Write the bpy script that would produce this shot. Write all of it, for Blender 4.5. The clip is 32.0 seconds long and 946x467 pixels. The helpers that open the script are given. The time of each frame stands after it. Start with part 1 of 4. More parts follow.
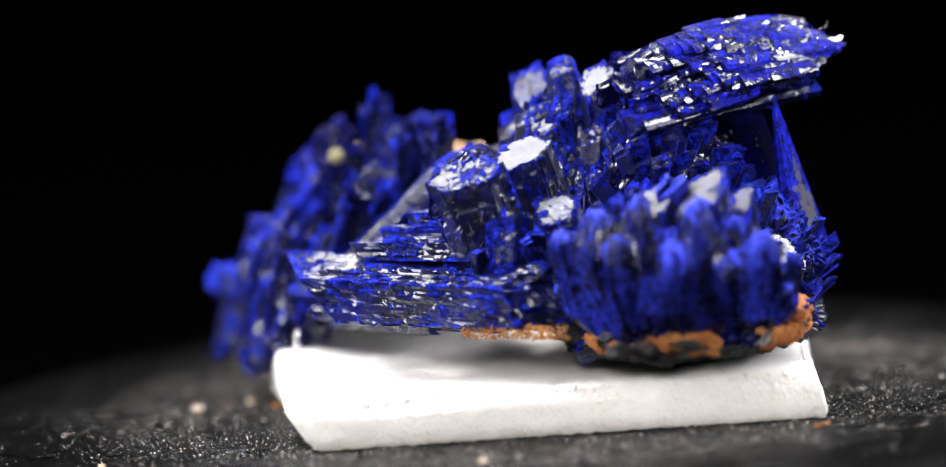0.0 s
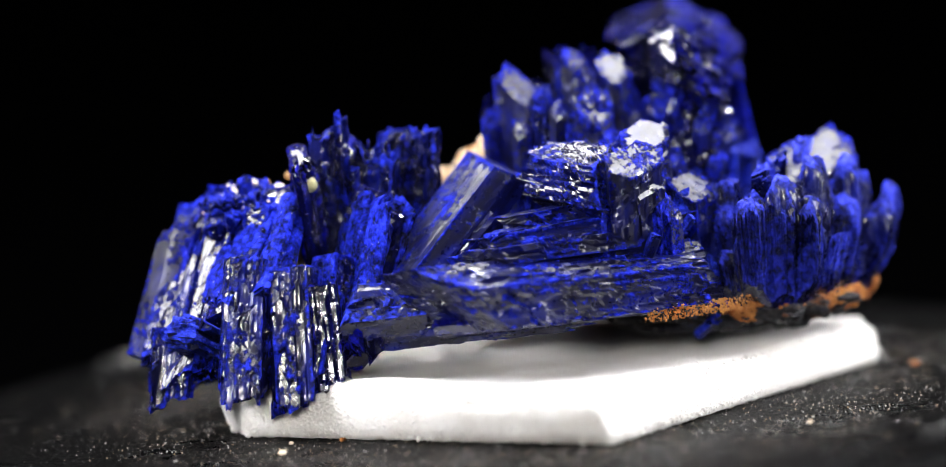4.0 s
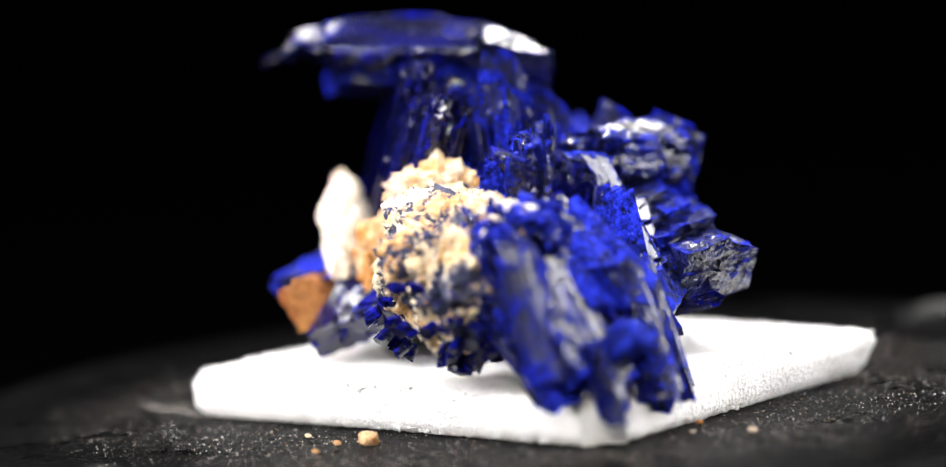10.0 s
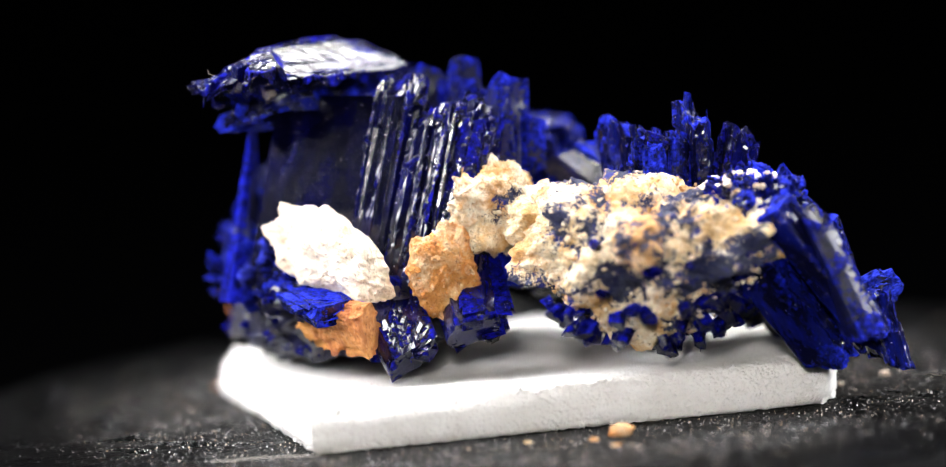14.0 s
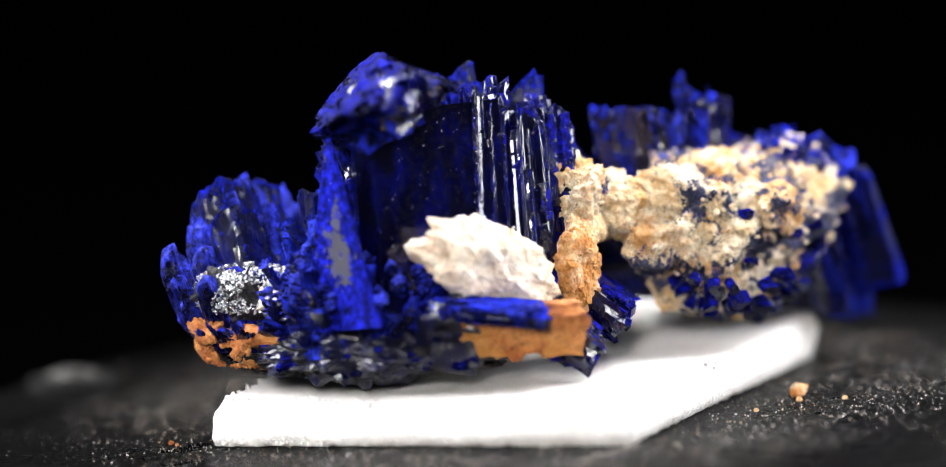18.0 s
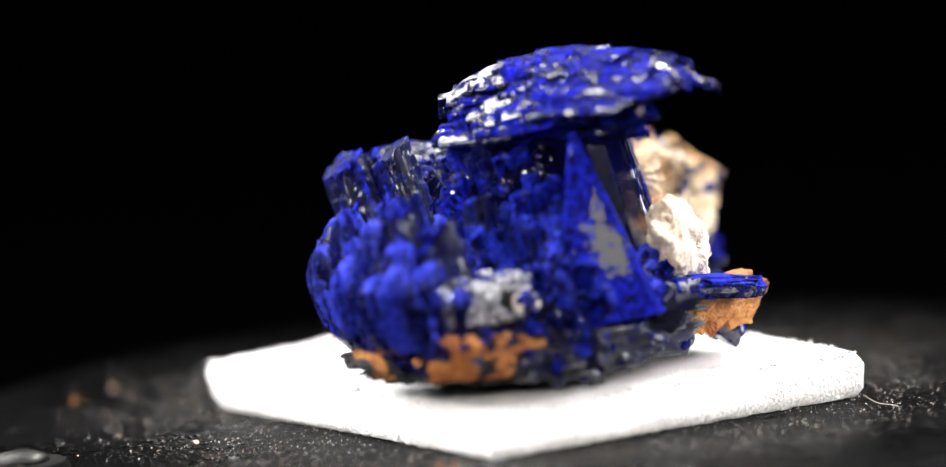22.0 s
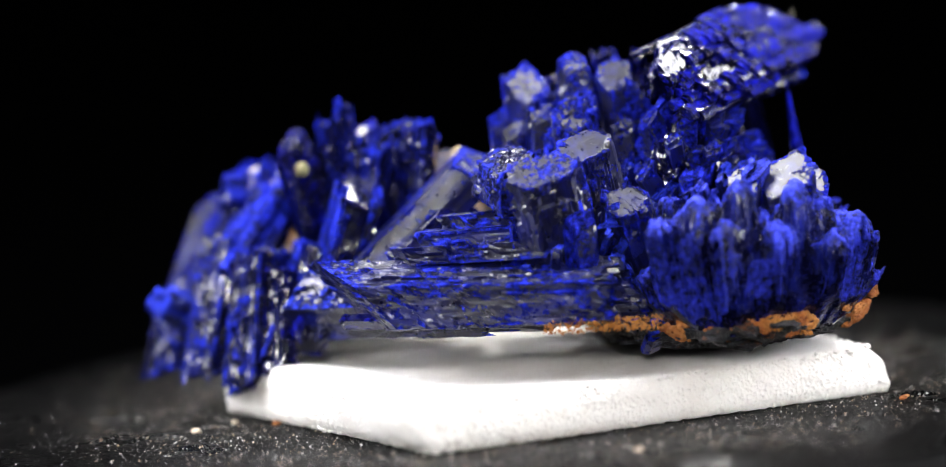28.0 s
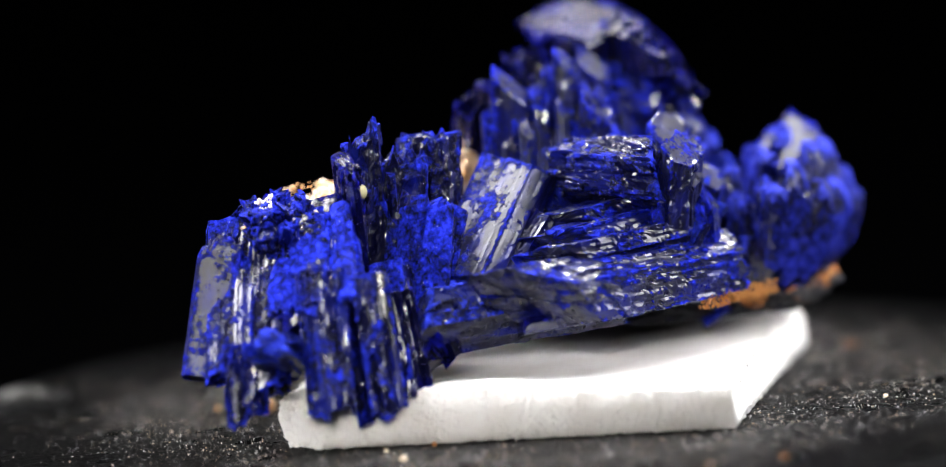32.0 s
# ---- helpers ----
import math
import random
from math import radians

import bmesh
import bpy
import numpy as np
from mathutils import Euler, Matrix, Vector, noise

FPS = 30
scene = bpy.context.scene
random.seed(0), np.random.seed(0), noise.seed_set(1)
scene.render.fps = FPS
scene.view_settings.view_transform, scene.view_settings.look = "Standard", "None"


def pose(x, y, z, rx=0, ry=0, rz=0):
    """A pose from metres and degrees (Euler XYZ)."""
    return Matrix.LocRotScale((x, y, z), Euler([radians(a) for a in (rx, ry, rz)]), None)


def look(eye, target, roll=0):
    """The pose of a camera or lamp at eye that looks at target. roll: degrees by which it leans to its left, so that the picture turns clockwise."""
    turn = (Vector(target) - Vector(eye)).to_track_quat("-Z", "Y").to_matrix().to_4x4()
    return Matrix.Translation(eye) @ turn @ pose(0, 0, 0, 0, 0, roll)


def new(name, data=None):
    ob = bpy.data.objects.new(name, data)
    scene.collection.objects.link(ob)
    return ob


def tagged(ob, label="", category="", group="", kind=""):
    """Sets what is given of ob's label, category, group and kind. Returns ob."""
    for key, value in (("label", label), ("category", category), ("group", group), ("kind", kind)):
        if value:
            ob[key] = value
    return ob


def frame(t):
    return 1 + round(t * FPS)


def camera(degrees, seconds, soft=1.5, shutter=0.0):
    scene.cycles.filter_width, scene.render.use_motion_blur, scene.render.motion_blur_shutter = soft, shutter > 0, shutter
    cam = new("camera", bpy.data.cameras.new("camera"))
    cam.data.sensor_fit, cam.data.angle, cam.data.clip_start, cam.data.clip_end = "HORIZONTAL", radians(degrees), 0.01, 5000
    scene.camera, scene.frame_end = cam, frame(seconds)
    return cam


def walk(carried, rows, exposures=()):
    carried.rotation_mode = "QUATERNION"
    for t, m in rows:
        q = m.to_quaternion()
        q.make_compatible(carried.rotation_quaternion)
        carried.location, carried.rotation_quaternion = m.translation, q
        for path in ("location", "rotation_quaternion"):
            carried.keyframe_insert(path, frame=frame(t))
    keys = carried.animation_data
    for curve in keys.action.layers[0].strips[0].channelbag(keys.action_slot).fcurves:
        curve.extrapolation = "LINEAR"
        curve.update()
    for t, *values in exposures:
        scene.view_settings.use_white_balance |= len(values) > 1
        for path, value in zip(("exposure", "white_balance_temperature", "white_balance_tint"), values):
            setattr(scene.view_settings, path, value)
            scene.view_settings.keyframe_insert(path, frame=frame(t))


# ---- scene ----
MM = 0.001
cam = camera(6.41, 32.0, soft=1.0)
EYE = Vector((0.0, -0.536, 0.0866))
AIM = Vector((math.sin(radians(-0.367)) * math.cos(radians(8.03)), math.cos(radians(-0.367)) * math.cos(radians(8.03)), -math.sin(radians(8.03))))
VIEW = look(EYE, EYE + AIM, -3.73)
walk(cam, [(0.0, VIEW), (32.0, VIEW)], exposures=[(0.0, 0.27), (32.0, 0.27)])
cam.data.dof.use_dof = True
cam.data.dof.focus_distance = 0.5325
cam.data.dof.aperture_fstop = 14.0

# ---- light ----
world = bpy.data.worlds.new("dark_studio")
world.use_nodes = True
world.node_tree.nodes["Background"].inputs[0].default_value = (0.0, 0.0, 0.0, 1)
world.node_tree.nodes["Background"].inputs[1].default_value = 0.0
scene.world = world


def softbox(name, eye, target, sx, sy, power, colour):
    data = bpy.data.lights.new(name, "AREA")
    data.shape, data.size, data.size_y, data.energy, data.color = "RECTANGLE", sx, sy, power, colour
    ob = new(name, data)
    ob.matrix_world = look(eye, target)
    return ob


softbox("softbox_right", (0.41, 0.01, 0.17), (0, 0, 0.01), 0.26, 0.24, 2.8, (0.97, 0.97, 1.0))
softbox("softbox_left", (-0.38, -0.04, 0.26), (0, 0, 0.01), 0.26, 0.22, 4.0, (0.97, 0.97, 1.0))
softbox("softbox_front", (-0.09, -0.61, 0.17), (0, 0, 0.01), 0.24, 0.12, 0.18, (1.0, 0.98, 0.96))
softbox("softbox_top_left", (-0.25, 0.02, 0.45), (0, 0, 0.01), 0.20, 0.34, 4.0, (0.98, 0.98, 1.0))
softbox("softbox_top_right", (0.25, 0.02, 0.45), (0, 0, 0.01), 0.20, 0.34, 4.0, (0.98, 0.98, 1.0))


def spot(name, eye, target, power, cone, size):
    data = bpy.data.lights.new(name, "SPOT")
    data.energy, data.spot_size, data.spot_blend, data.shadow_soft_size, data.color = power, radians(cone), 1.0, size, (1.0, 0.97, 0.92)
    new(name, data).matrix_world = look(eye, target)


spot("spotlight_top", (0.13, 0.34, 0.37), (0.003, -0.014, 0.006), 9.0, 11.0, 0.030)
spot("spotlight_front", (-0.03, -0.57, 0.20), (0.0, -0.016, 0.008), 78.0, 9.0, 0.09)
softbox("softbox_back_left", (-0.19, 0.335, 0.35), (0.0, 0.0, 0.018), 0.20, 0.16, 2.1, (1.0, 0.98, 0.95))
softbox("softbox_back_right", (0.12, 0.33, 0.355), (0.0, 0.0, 0.018), 0.10, 0.12, 0.9, (1.0, 0.98, 0.95))


# ---- materials ----
class Mat:
    """A node material under construction."""

    def __init__(self, name, scale=1000.0):
        self.m = bpy.data.materials.new(name)
        self.m.use_nodes = True
        self.t = self.m.node_tree
        self.b = self.t.nodes["Principled BSDF"]
        co, mp, oi = self.n("ShaderNodeTexCoord"), self.n("ShaderNodeMapping"), self.n("ShaderNodeObjectInfo")
        mp.inputs["Scale"].default_value = (scale, scale, scale)
        self.l(co.outputs["Object"], mp.inputs["Vector"])
        mul = self.n("ShaderNodeVectorMath", operation="SCALE")
        mul.inputs[0].default_value = (37.0, 61.0, 89.0)
        self.l(oi.outputs["Random"], mul.inputs["Scale"])
        add = self.n("ShaderNodeVectorMath", operation="ADD")
        self.l(mp.outputs[0], add.inputs[0])
        self.l(mul.outputs[0], add.inputs[1])
        self.co, self.rand = add.outputs[0], oi.outputs["Random"]

    def n(self, kind, **kw):
        node = self.t.nodes.new(kind)
        for key, value in kw.items():
            setattr(node, key, value)
        return node

    def l(self, a, b):
        self.t.links.new(a, b)

    def stretched(self, x, y, z):
        mp = self.n("ShaderNodeMapping")
        mp.inputs["Scale"].default_value = (x, y, z)
        self.l(self.co, mp.inputs["Vector"])
        return mp.outputs[0]

    def noise(self, scale, detail=4.0, rough=0.6, co=None):
        node = self.n("ShaderNodeTexNoise")
        node.inputs["Scale"].default_value, node.inputs["Detail"].default_value, node.inputs["Roughness"].default_value = scale, detail, rough
        self.l(co or self.co, node.inputs["Vector"])
        return node.outputs["Fac"]

    def cells(self, scale, co=None):
        node = self.n("ShaderNodeTexVoronoi")
        node.inputs["Scale"].default_value = scale
        self.l(co or self.co, node.inputs["Vector"])
        return node.outputs["Distance"]

    def ramp(self, fac, *stops):
        node = self.n("ShaderNodeValToRGB")
        e = node.color_ramp.elements
        while len(e) < len(stops):
            e.new(0.5)
        for i, (p, c) in enumerate(stops):
            c = c if isinstance(c, tuple) else (c, c, c)
            e[i].position, e[i].color = p, (*c, 1)
        self.l(fac, node.inputs[0])
        return node.outputs[0]

    def mix(self, fac, a, b):
        node = self.n("ShaderNodeMix", data_type="RGBA")
        for value, k in ((fac, 0), (a, 6), (b, 7)):
            if hasattr(value, "links"):
                self.l(value, node.inputs[k])
            else:
                node.inputs[k].default_value = value if k == 0 else (*value, 1)
        return node.outputs[2]

    def bump(self, height, strength, distance, after=None):
        node = self.n("ShaderNodeBump")
        node.inputs["Strength"].default_value, node.inputs["Distance"].default_value = strength, distance * MM
        self.l(height, node.inputs["Height"])
        if after:
            self.l(after, node.inputs["Normal"])
        return node.outputs[0]

    def done(self, colour=None, rough=None, normal=None, **kw):
        for value, key in ((colour, "Base Color"), (rough, "Roughness"), (normal, "Normal")):
            if value is None:
                continue
            if hasattr(value, "links"):
                self.l(value, self.b.inputs[key])
            else:
                self.b.inputs[key].default_value = value if key != "Base Color" else (*value, 1)
        for key, value in kw.items():
            self.b.inputs[key.replace("_", " ")].default_value = value
        return self.m


def azurite(name, dark, bright, gloss, powder=0.4, stria=1.0, dust=0.35, spread=0.30, grow_toplit=0.5, fine=1.1, shine=0.5, haze=0.02):
    """Deep blue crystal: nearly black clear faces, powdery bright blue growth on ledges and ends with top light and
    edge glow painted in, striae, dust.
    powder: how much of it is powdery; spread: size of the powdery patches, per mm; grow: how much they keep to faces
    that look up."""
    m = Mat(name)
    geo, sep = m.n("ShaderNodeNewGeometry"), m.n("ShaderNodeSeparateXYZ")
    m.l(geo.outputs["Normal"], sep.inputs[0])

    def madd(a, k, b):
        node = m.n("ShaderNodeMath", operation="MULTIPLY_ADD")
        m.l(a, node.inputs[0])
        node.inputs[1].default_value = k
        if hasattr(b, "links"):
            m.l(b, node.inputs[2])
        else:
            node.inputs[2].default_value = b
        return node.outputs[0]

    patch = madd(m.noise(spread, 5, 0.62), 1.5, -0.75)
    patch = madd(m.noise(spread * 7.5, 6, 0.75), fine, madd(patch, 1.0, -0.5 * fine))
    # Powder favours faces that look up; this also paints in light from above.
    patch = madd(sep.outputs["Z"], 0.24 * grow_toplit, patch)
    # Brighter convex edges: the glow of light through thin crystal, painted into the colour.
    edge = m.ramp(geo.outputs["Pointiness"], (0.50, 0.0), (0.56, 0.30))
    patch = madd(edge, 1.0, patch)
    patch = madd(m.rand, 0.12, patch)
    mask = m.ramp(patch, (0.33 - 0.55 * powder, 0.0), (0.43 - 0.55 * powder, 0.55), (0.61 - 0.55 * powder, 1.0))
    mid = tuple(0.12 * x + 0.88 * y for x, y in zip(bright, dark))
    body = m.ramp(m.noise(0.6, 5, 0.65, m.stretched(1.4, 1.4, 0.5)), (0.46, dark), (0.64, mid), (0.78, tuple(0.3 * v for v in bright)))
    rich = (bright[0] * 1.6, bright[1] * 1.3, min(0.88, bright[2] * 1.35))
    sugar = m.ramp(m.noise(2.0, 8, 0.75), (0.39, tuple(0.01 * v for v in bright)), (0.51, tuple(0.5 * v for v in bright)), (0.62, rich))
    col = m.mix(mask, body, sugar)
    vor, pick = m.n("ShaderNodeTexVoronoi"), m.n("ShaderNodeSeparateColor")
    vor.inputs["Scale"].default_value = 4.6
    m.l(m.co, vor.inputs["Vector"])
    m.l(vor.outputs["Color"], pick.inputs[0])
    near = m.n("ShaderNodeMath", operation="LESS_THAN")
    m.l(vor.outputs["Distance"], near.inputs[0])
    m.l(m.ramp(pick.outputs[0], (0.62, 0.0), (1.0, 0.11 + 0.09 * dust)), near.inputs[1])
    few = m.n("ShaderNodeMath", operation="MULTIPLY")
    m.l(near.outputs[0], few.inputs[0])
    m.l(m.ramp(m.noise(0.5, 3), (0.36, 0.0), (0.50, 0.4 + 0.6 * dust)), few.inputs[1])
    col = m.mix(few.outputs[0], col, (0.62, 0.58, 0.55))
    rough = m.ramp(m.noise(2.3, 4), (0.35, gloss), (0.75, gloss + 0.14))
    rr = m.mix(mask, rough, (0.62, 0.62, 0.62))
    nrm = m.bump(m.noise(1.0, 4, 0.6, m.stretched(4.0, 4.0, 0.10)), 0.14 * stria, 0.10)
    nrm = m.bump(m.noise(1.6, 6, 0.7), 0.10, 0.12, nrm)
    rubble = m.n("ShaderNodeMath", operation="MULTIPLY")
    m.l(m.noise(3.6, 6, 0.75), rubble.inputs[0])
    m.l(mask, rubble.inputs[1])
    nrm = m.bump(rubble.outputs[0], 1.0, 0.30, nrm)
    m.l(m.ramp(mask, (0.0, shine), (0.14, max(haze, 0.14 * shine)), (0.5, haze)), m.b.inputs["Specular IOR Level"])
    return m.done(col, rr, nrm, IOR=1.74)


BLUE = azurite("azurite_blade", (0.0010, 0.0011, 0.014), (0.016, 0.034, 0.70), 0.15, 0.14, 0.8, 0.55, 0.34, 0.9, 1.1, 0.25)
CLEAR = azurite("azurite_clear", (0.0007, 0.0008, 0.010), (0.006, 0.009, 0.42), 0.12, -0.05, 0.7, 0.7, 0.34, 0.6, shine=0.36)
GLASS = azurite("azurite_glassy", (0.0006, 0.0006, 0.006), (0.004, 0.005, 0.25), 0.09, -0.34, 0.0, 0.6, shine=0.27)
POWDER = azurite("azurite_powdery", (0.0010, 0.0011, 0.014), (0.026, 0.054, 0.82), 0.24, 0.24, 0.5, 0.25, 0.22, 1.7, 0.75, 0.24, 0.03)
VIOLET = azurite("azurite_lobe_powder", (0.0010, 0.0011, 0.014), (0.040, 0.064, 0.86), 0.20, 0.28, 0.5, 0.25, 0.22, 2.0, 0.9, 0.24, 0.05)
FEATHER = azurite("azurite_feathered", (0.0012, 0.0013, 0.016), (0.016, 0.034, 0.70), 0.26, 0.19, 2.4, 0.5, 0.30, 0.6, 1.0, 0.30)
DENSE = azurite("azurite_dense_powder", (0.0010, 0.0011, 0.014), (0.008, 0.014, 0.46), 0.40, 1.15, 0.3, 0.4, 0.20, 0.3, 0.7)
SUGAR = azurite("azurite_sugary", (0.0010, 0.0011, 0.020), (0.007, 0.012, 0.50), 0.15, 0.10, 1.0, 0.8, 0.5, 0.3)
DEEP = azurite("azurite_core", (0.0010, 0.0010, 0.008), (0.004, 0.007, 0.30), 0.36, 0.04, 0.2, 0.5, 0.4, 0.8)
CAPPED = azurite("azurite_growth_face", (0.0010, 0.0011, 0.014), (0.016, 0.030, 0.66), 0.27, 0.19, 0.2, 0.3, 0.45, 0.1, 1.6, 0.36)


def pitted():
    """Dull black underside, pitted, with rusty and blue flecks."""
    m = Mat("pitted_black_crust")
    col = m.ramp(m.noise(1.3, 6, 0.7), (0.36, (0.004, 0.004, 0.006)), (0.58, (0.012, 0.012, 0.018)), (0.74, (0.034, 0.034, 0.048)))
    col = m.mix(m.ramp(m.noise(0.7, 5, 0.7), (0.60, 0.0), (0.66, 0.9)), col, (0.16, 0.05, 0.012))
    col = m.mix(m.ramp(m.noise(0.9, 5, 0.75), (0.62, 0.0), (0.68, 1.0)), col, (0.008, 0.012, 0.14))
    nrm = m.bump(m.cells(3.2), 0.9, 0.25)
    return m.done(col, m.ramp(m.noise(4.0), (0.3, 0.45), (0.7, 0.8)), m.bump(m.noise(3.0, 8, 0.75), 0.8, 0.25, nrm), IOR=1.5)


PITTED = pitted()


def earthy(name, a, b, c, blue=0.0, grain=1.0):
    """Crumbly matrix: rusty, tan and cream stains, dark pores, and where blue is given patches of fine azurite."""
    m = Mat(name)
    col = m.ramp(m.noise(0.38, 6, 0.65), (0.36, a), (0.48, b), (0.62, c))
    col = m.mix(m.ramp(m.noise(1.5, 5, 0.7), (0.42, 0.0), (0.62, 0.55)), col, a)
    col = m.mix(m.ramp(m.noise(3.5, 5, 0.7), (0.32, 0.75), (0.46, 0.0)), col, (a[0] * 0.22, a[1] * 0.2, a[2] * 0.25))
    col = m.mix(m.ramp(m.noise(0.20, 5, 0.7), (0.49, 0.0), (0.60, 0.8 if grain > 0.9 else 0.1)), col, (0.52, 0.23, 0.05))
    if blue:
        tint = m.ramp(m.noise(0.8, 4), (0.42, (0.006, 0.009, 0.055)), (0.56, (0.035, 0.04, 0.075)), (0.66, (0.008, 0.012, 0.16)))
        col = m.mix(m.ramp(m.noise(0.28, 7, 0.78), (0.60 - 0.2 * blue, 0.0), (0.64 - 0.2 * blue, 1.0)), col, tint)
    nrm = m.bump(m.noise(3.0, 8, 0.75), 0.9 * grain, 0.30)
    nrm = m.bump(m.cells(6.0), 0.5 * grain, 0.12, nrm)
    return m.done(col, m.ramp(m.noise(3.0), (0.3, 0.65), (0.7, 0.95)), nrm, IOR=1.5)


TAN = earthy("tan_matrix", (0.60, 0.35, 0.13), (0.80, 0.67, 0.46), (0.87, 0.81, 0.69), 0.10)
TAN_BLUE = earthy("blue_specked_matrix", (0.58, 0.34, 0.12), (0.80, 0.67, 0.46), (0.87, 0.81, 0.69), 0.56)
ORANGE = earthy("rust_orange_matrix", (0.24, 0.06, 0.010), (0.46, 0.15, 0.03), (0.62, 0.27, 0.08), 0.0)
RUST = earthy("rusty_tan_matrix", (0.40, 0.12, 0.02), (0.62, 0.26, 0.06), (0.80, 0.60, 0.38), 0.0)
CREAM = earthy("cream_clay", (0.66, 0.50, 0.36), (0.82, 0.73, 0.60), (0.88, 0.82, 0.72), 0.0, 0.7)


def silver_crust():
    m = Mat("silvery_crust")
    col = m.ramp(m.noise(2.6, 5, 0.7), (0.38, (0.02, 0.02, 0.05)), (0.56, (0.92, 0.92, 0.93)))
    return m.done(col, m.ramp(m.noise(5.0), (0.3, 0.12), (0.7, 0.5)), m.bump(m.cells(5.0), 1.0, 0.3), IOR=1.7, Metallic=0.8)


SILVER = silver_crust()


def foam():
    m = Mat("white_foam")
    col = m.ramp(m.noise(0.35, 5), (0.35, (0.80, 0.78, 0.75)), (0.60, (0.86, 0.85, 0.83)))
    nrm = m.bump(m.noise(5.5, 4, 0.7), 0.9, 0.20)
    nrm = m.bump(m.noise(9.0, 6, 0.7), 0.4, 0.08, nrm)
    nrm = m.bump(m.cells(3.4), 0.55, 0.18, nrm)
    return m.done(col, 0.85, nrm, IOR=1.4)


FOAM = foam()


def leatherette():
    m = Mat("black_leatherette")
    col = m.ramp(m.noise(0.12, 5), (0.35, (0.0004, 0.0004, 0.0005)), (0.65, (0.0010, 0.0010, 0.0011)))
    rough = m.ramp(m.noise(0.25, 4), (0.3, 0.24), (0.7, 0.36))
    nrm = m.bump(m.noise(5.0, 4, 0.7), 0.6, 0.08)
    return m.done(col, rough, nrm, IOR=1.5, Specular_IOR_Level=0.007)


def dust():
    """Painted glints of the leatherette, as pale grains, each of its own shade."""
    m = Mat("deck_glint_grains")
    geo = m.n("ShaderNodeNewGeometry")
    col = m.ramp(geo.outputs["Random Per Island"], (0.0, (0.006, 0.006, 0.0065)), (0.74, (0.014, 0.014, 0.0155)), (0.82, (0.75, 0.75, 0.76)), (1.0, (0.5, 0.34, 0.18)))
    return m.done(col, 0.4, None, IOR=1.5)


GLINTS = dust()
LEATHER = leatherette()


def plain(name, colour, rough, metal=0.0):
    m = Mat(name)
    col = m.ramp(m.noise(1.2, 5), (0.3, tuple(v * 0.7 for v in colour)), (0.7, colour))
    return m.done(col, m.ramp(m.noise(4.0), (0.3, rough * 0.8), (0.7, min(1.0, rough * 1.3))), m.bump(m.noise(8.0, 5), 0.2, 0.05), Metallic=metal)


STEEL = plain("brushed_steel", (0.016, 0.016, 0.015), 0.42, 1.0)
RUBBER = plain("black_rubber", (0.002, 0.002, 0.0022), 0.7)
VELVET = plain("black_velvet", (0.0006, 0.0006, 0.0007), 1.0)
RUBBER.node_tree.nodes["Principled BSDF"].inputs["Specular IOR Level"].default_value = 0.05
VELVET.node_tree.nodes["Principled BSDF"].inputs["Specular IOR Level"].default_value = 0.0
FIBRE = plain("pale_fibre", (0.55, 0.50, 0.44), 0.6)
LICHEN = plain("olive_grain", (0.30, 0.28, 0.14), 0.6)


# ---- building helpers ----
def V(x, y, z):
    return Vector((x, y, z)) * MM


def mesh_of(bm, name, material, smooth=False):
    me = bpy.data.meshes.new(name)
    bm.normal_update()
    bm.to_mesh(me)
    bm.free()
    me.materials.append(material)
    if smooth:
        for p in me.polygons:
            p.use_smooth = True
    return me


def put(name, me, parent, m=None, label=""):
    ob = new(name, me)
    ob.parent = parent
    if m is not None:
        ob.matrix_basis = m
    return tagged(ob, label)


def part(name, bm, material, parent, label="", smooth=False):
    return put(name, mesh_of(bm, name, material, smooth), parent, None, label)


def rnd(a, b):
    return random.uniform(a, b)


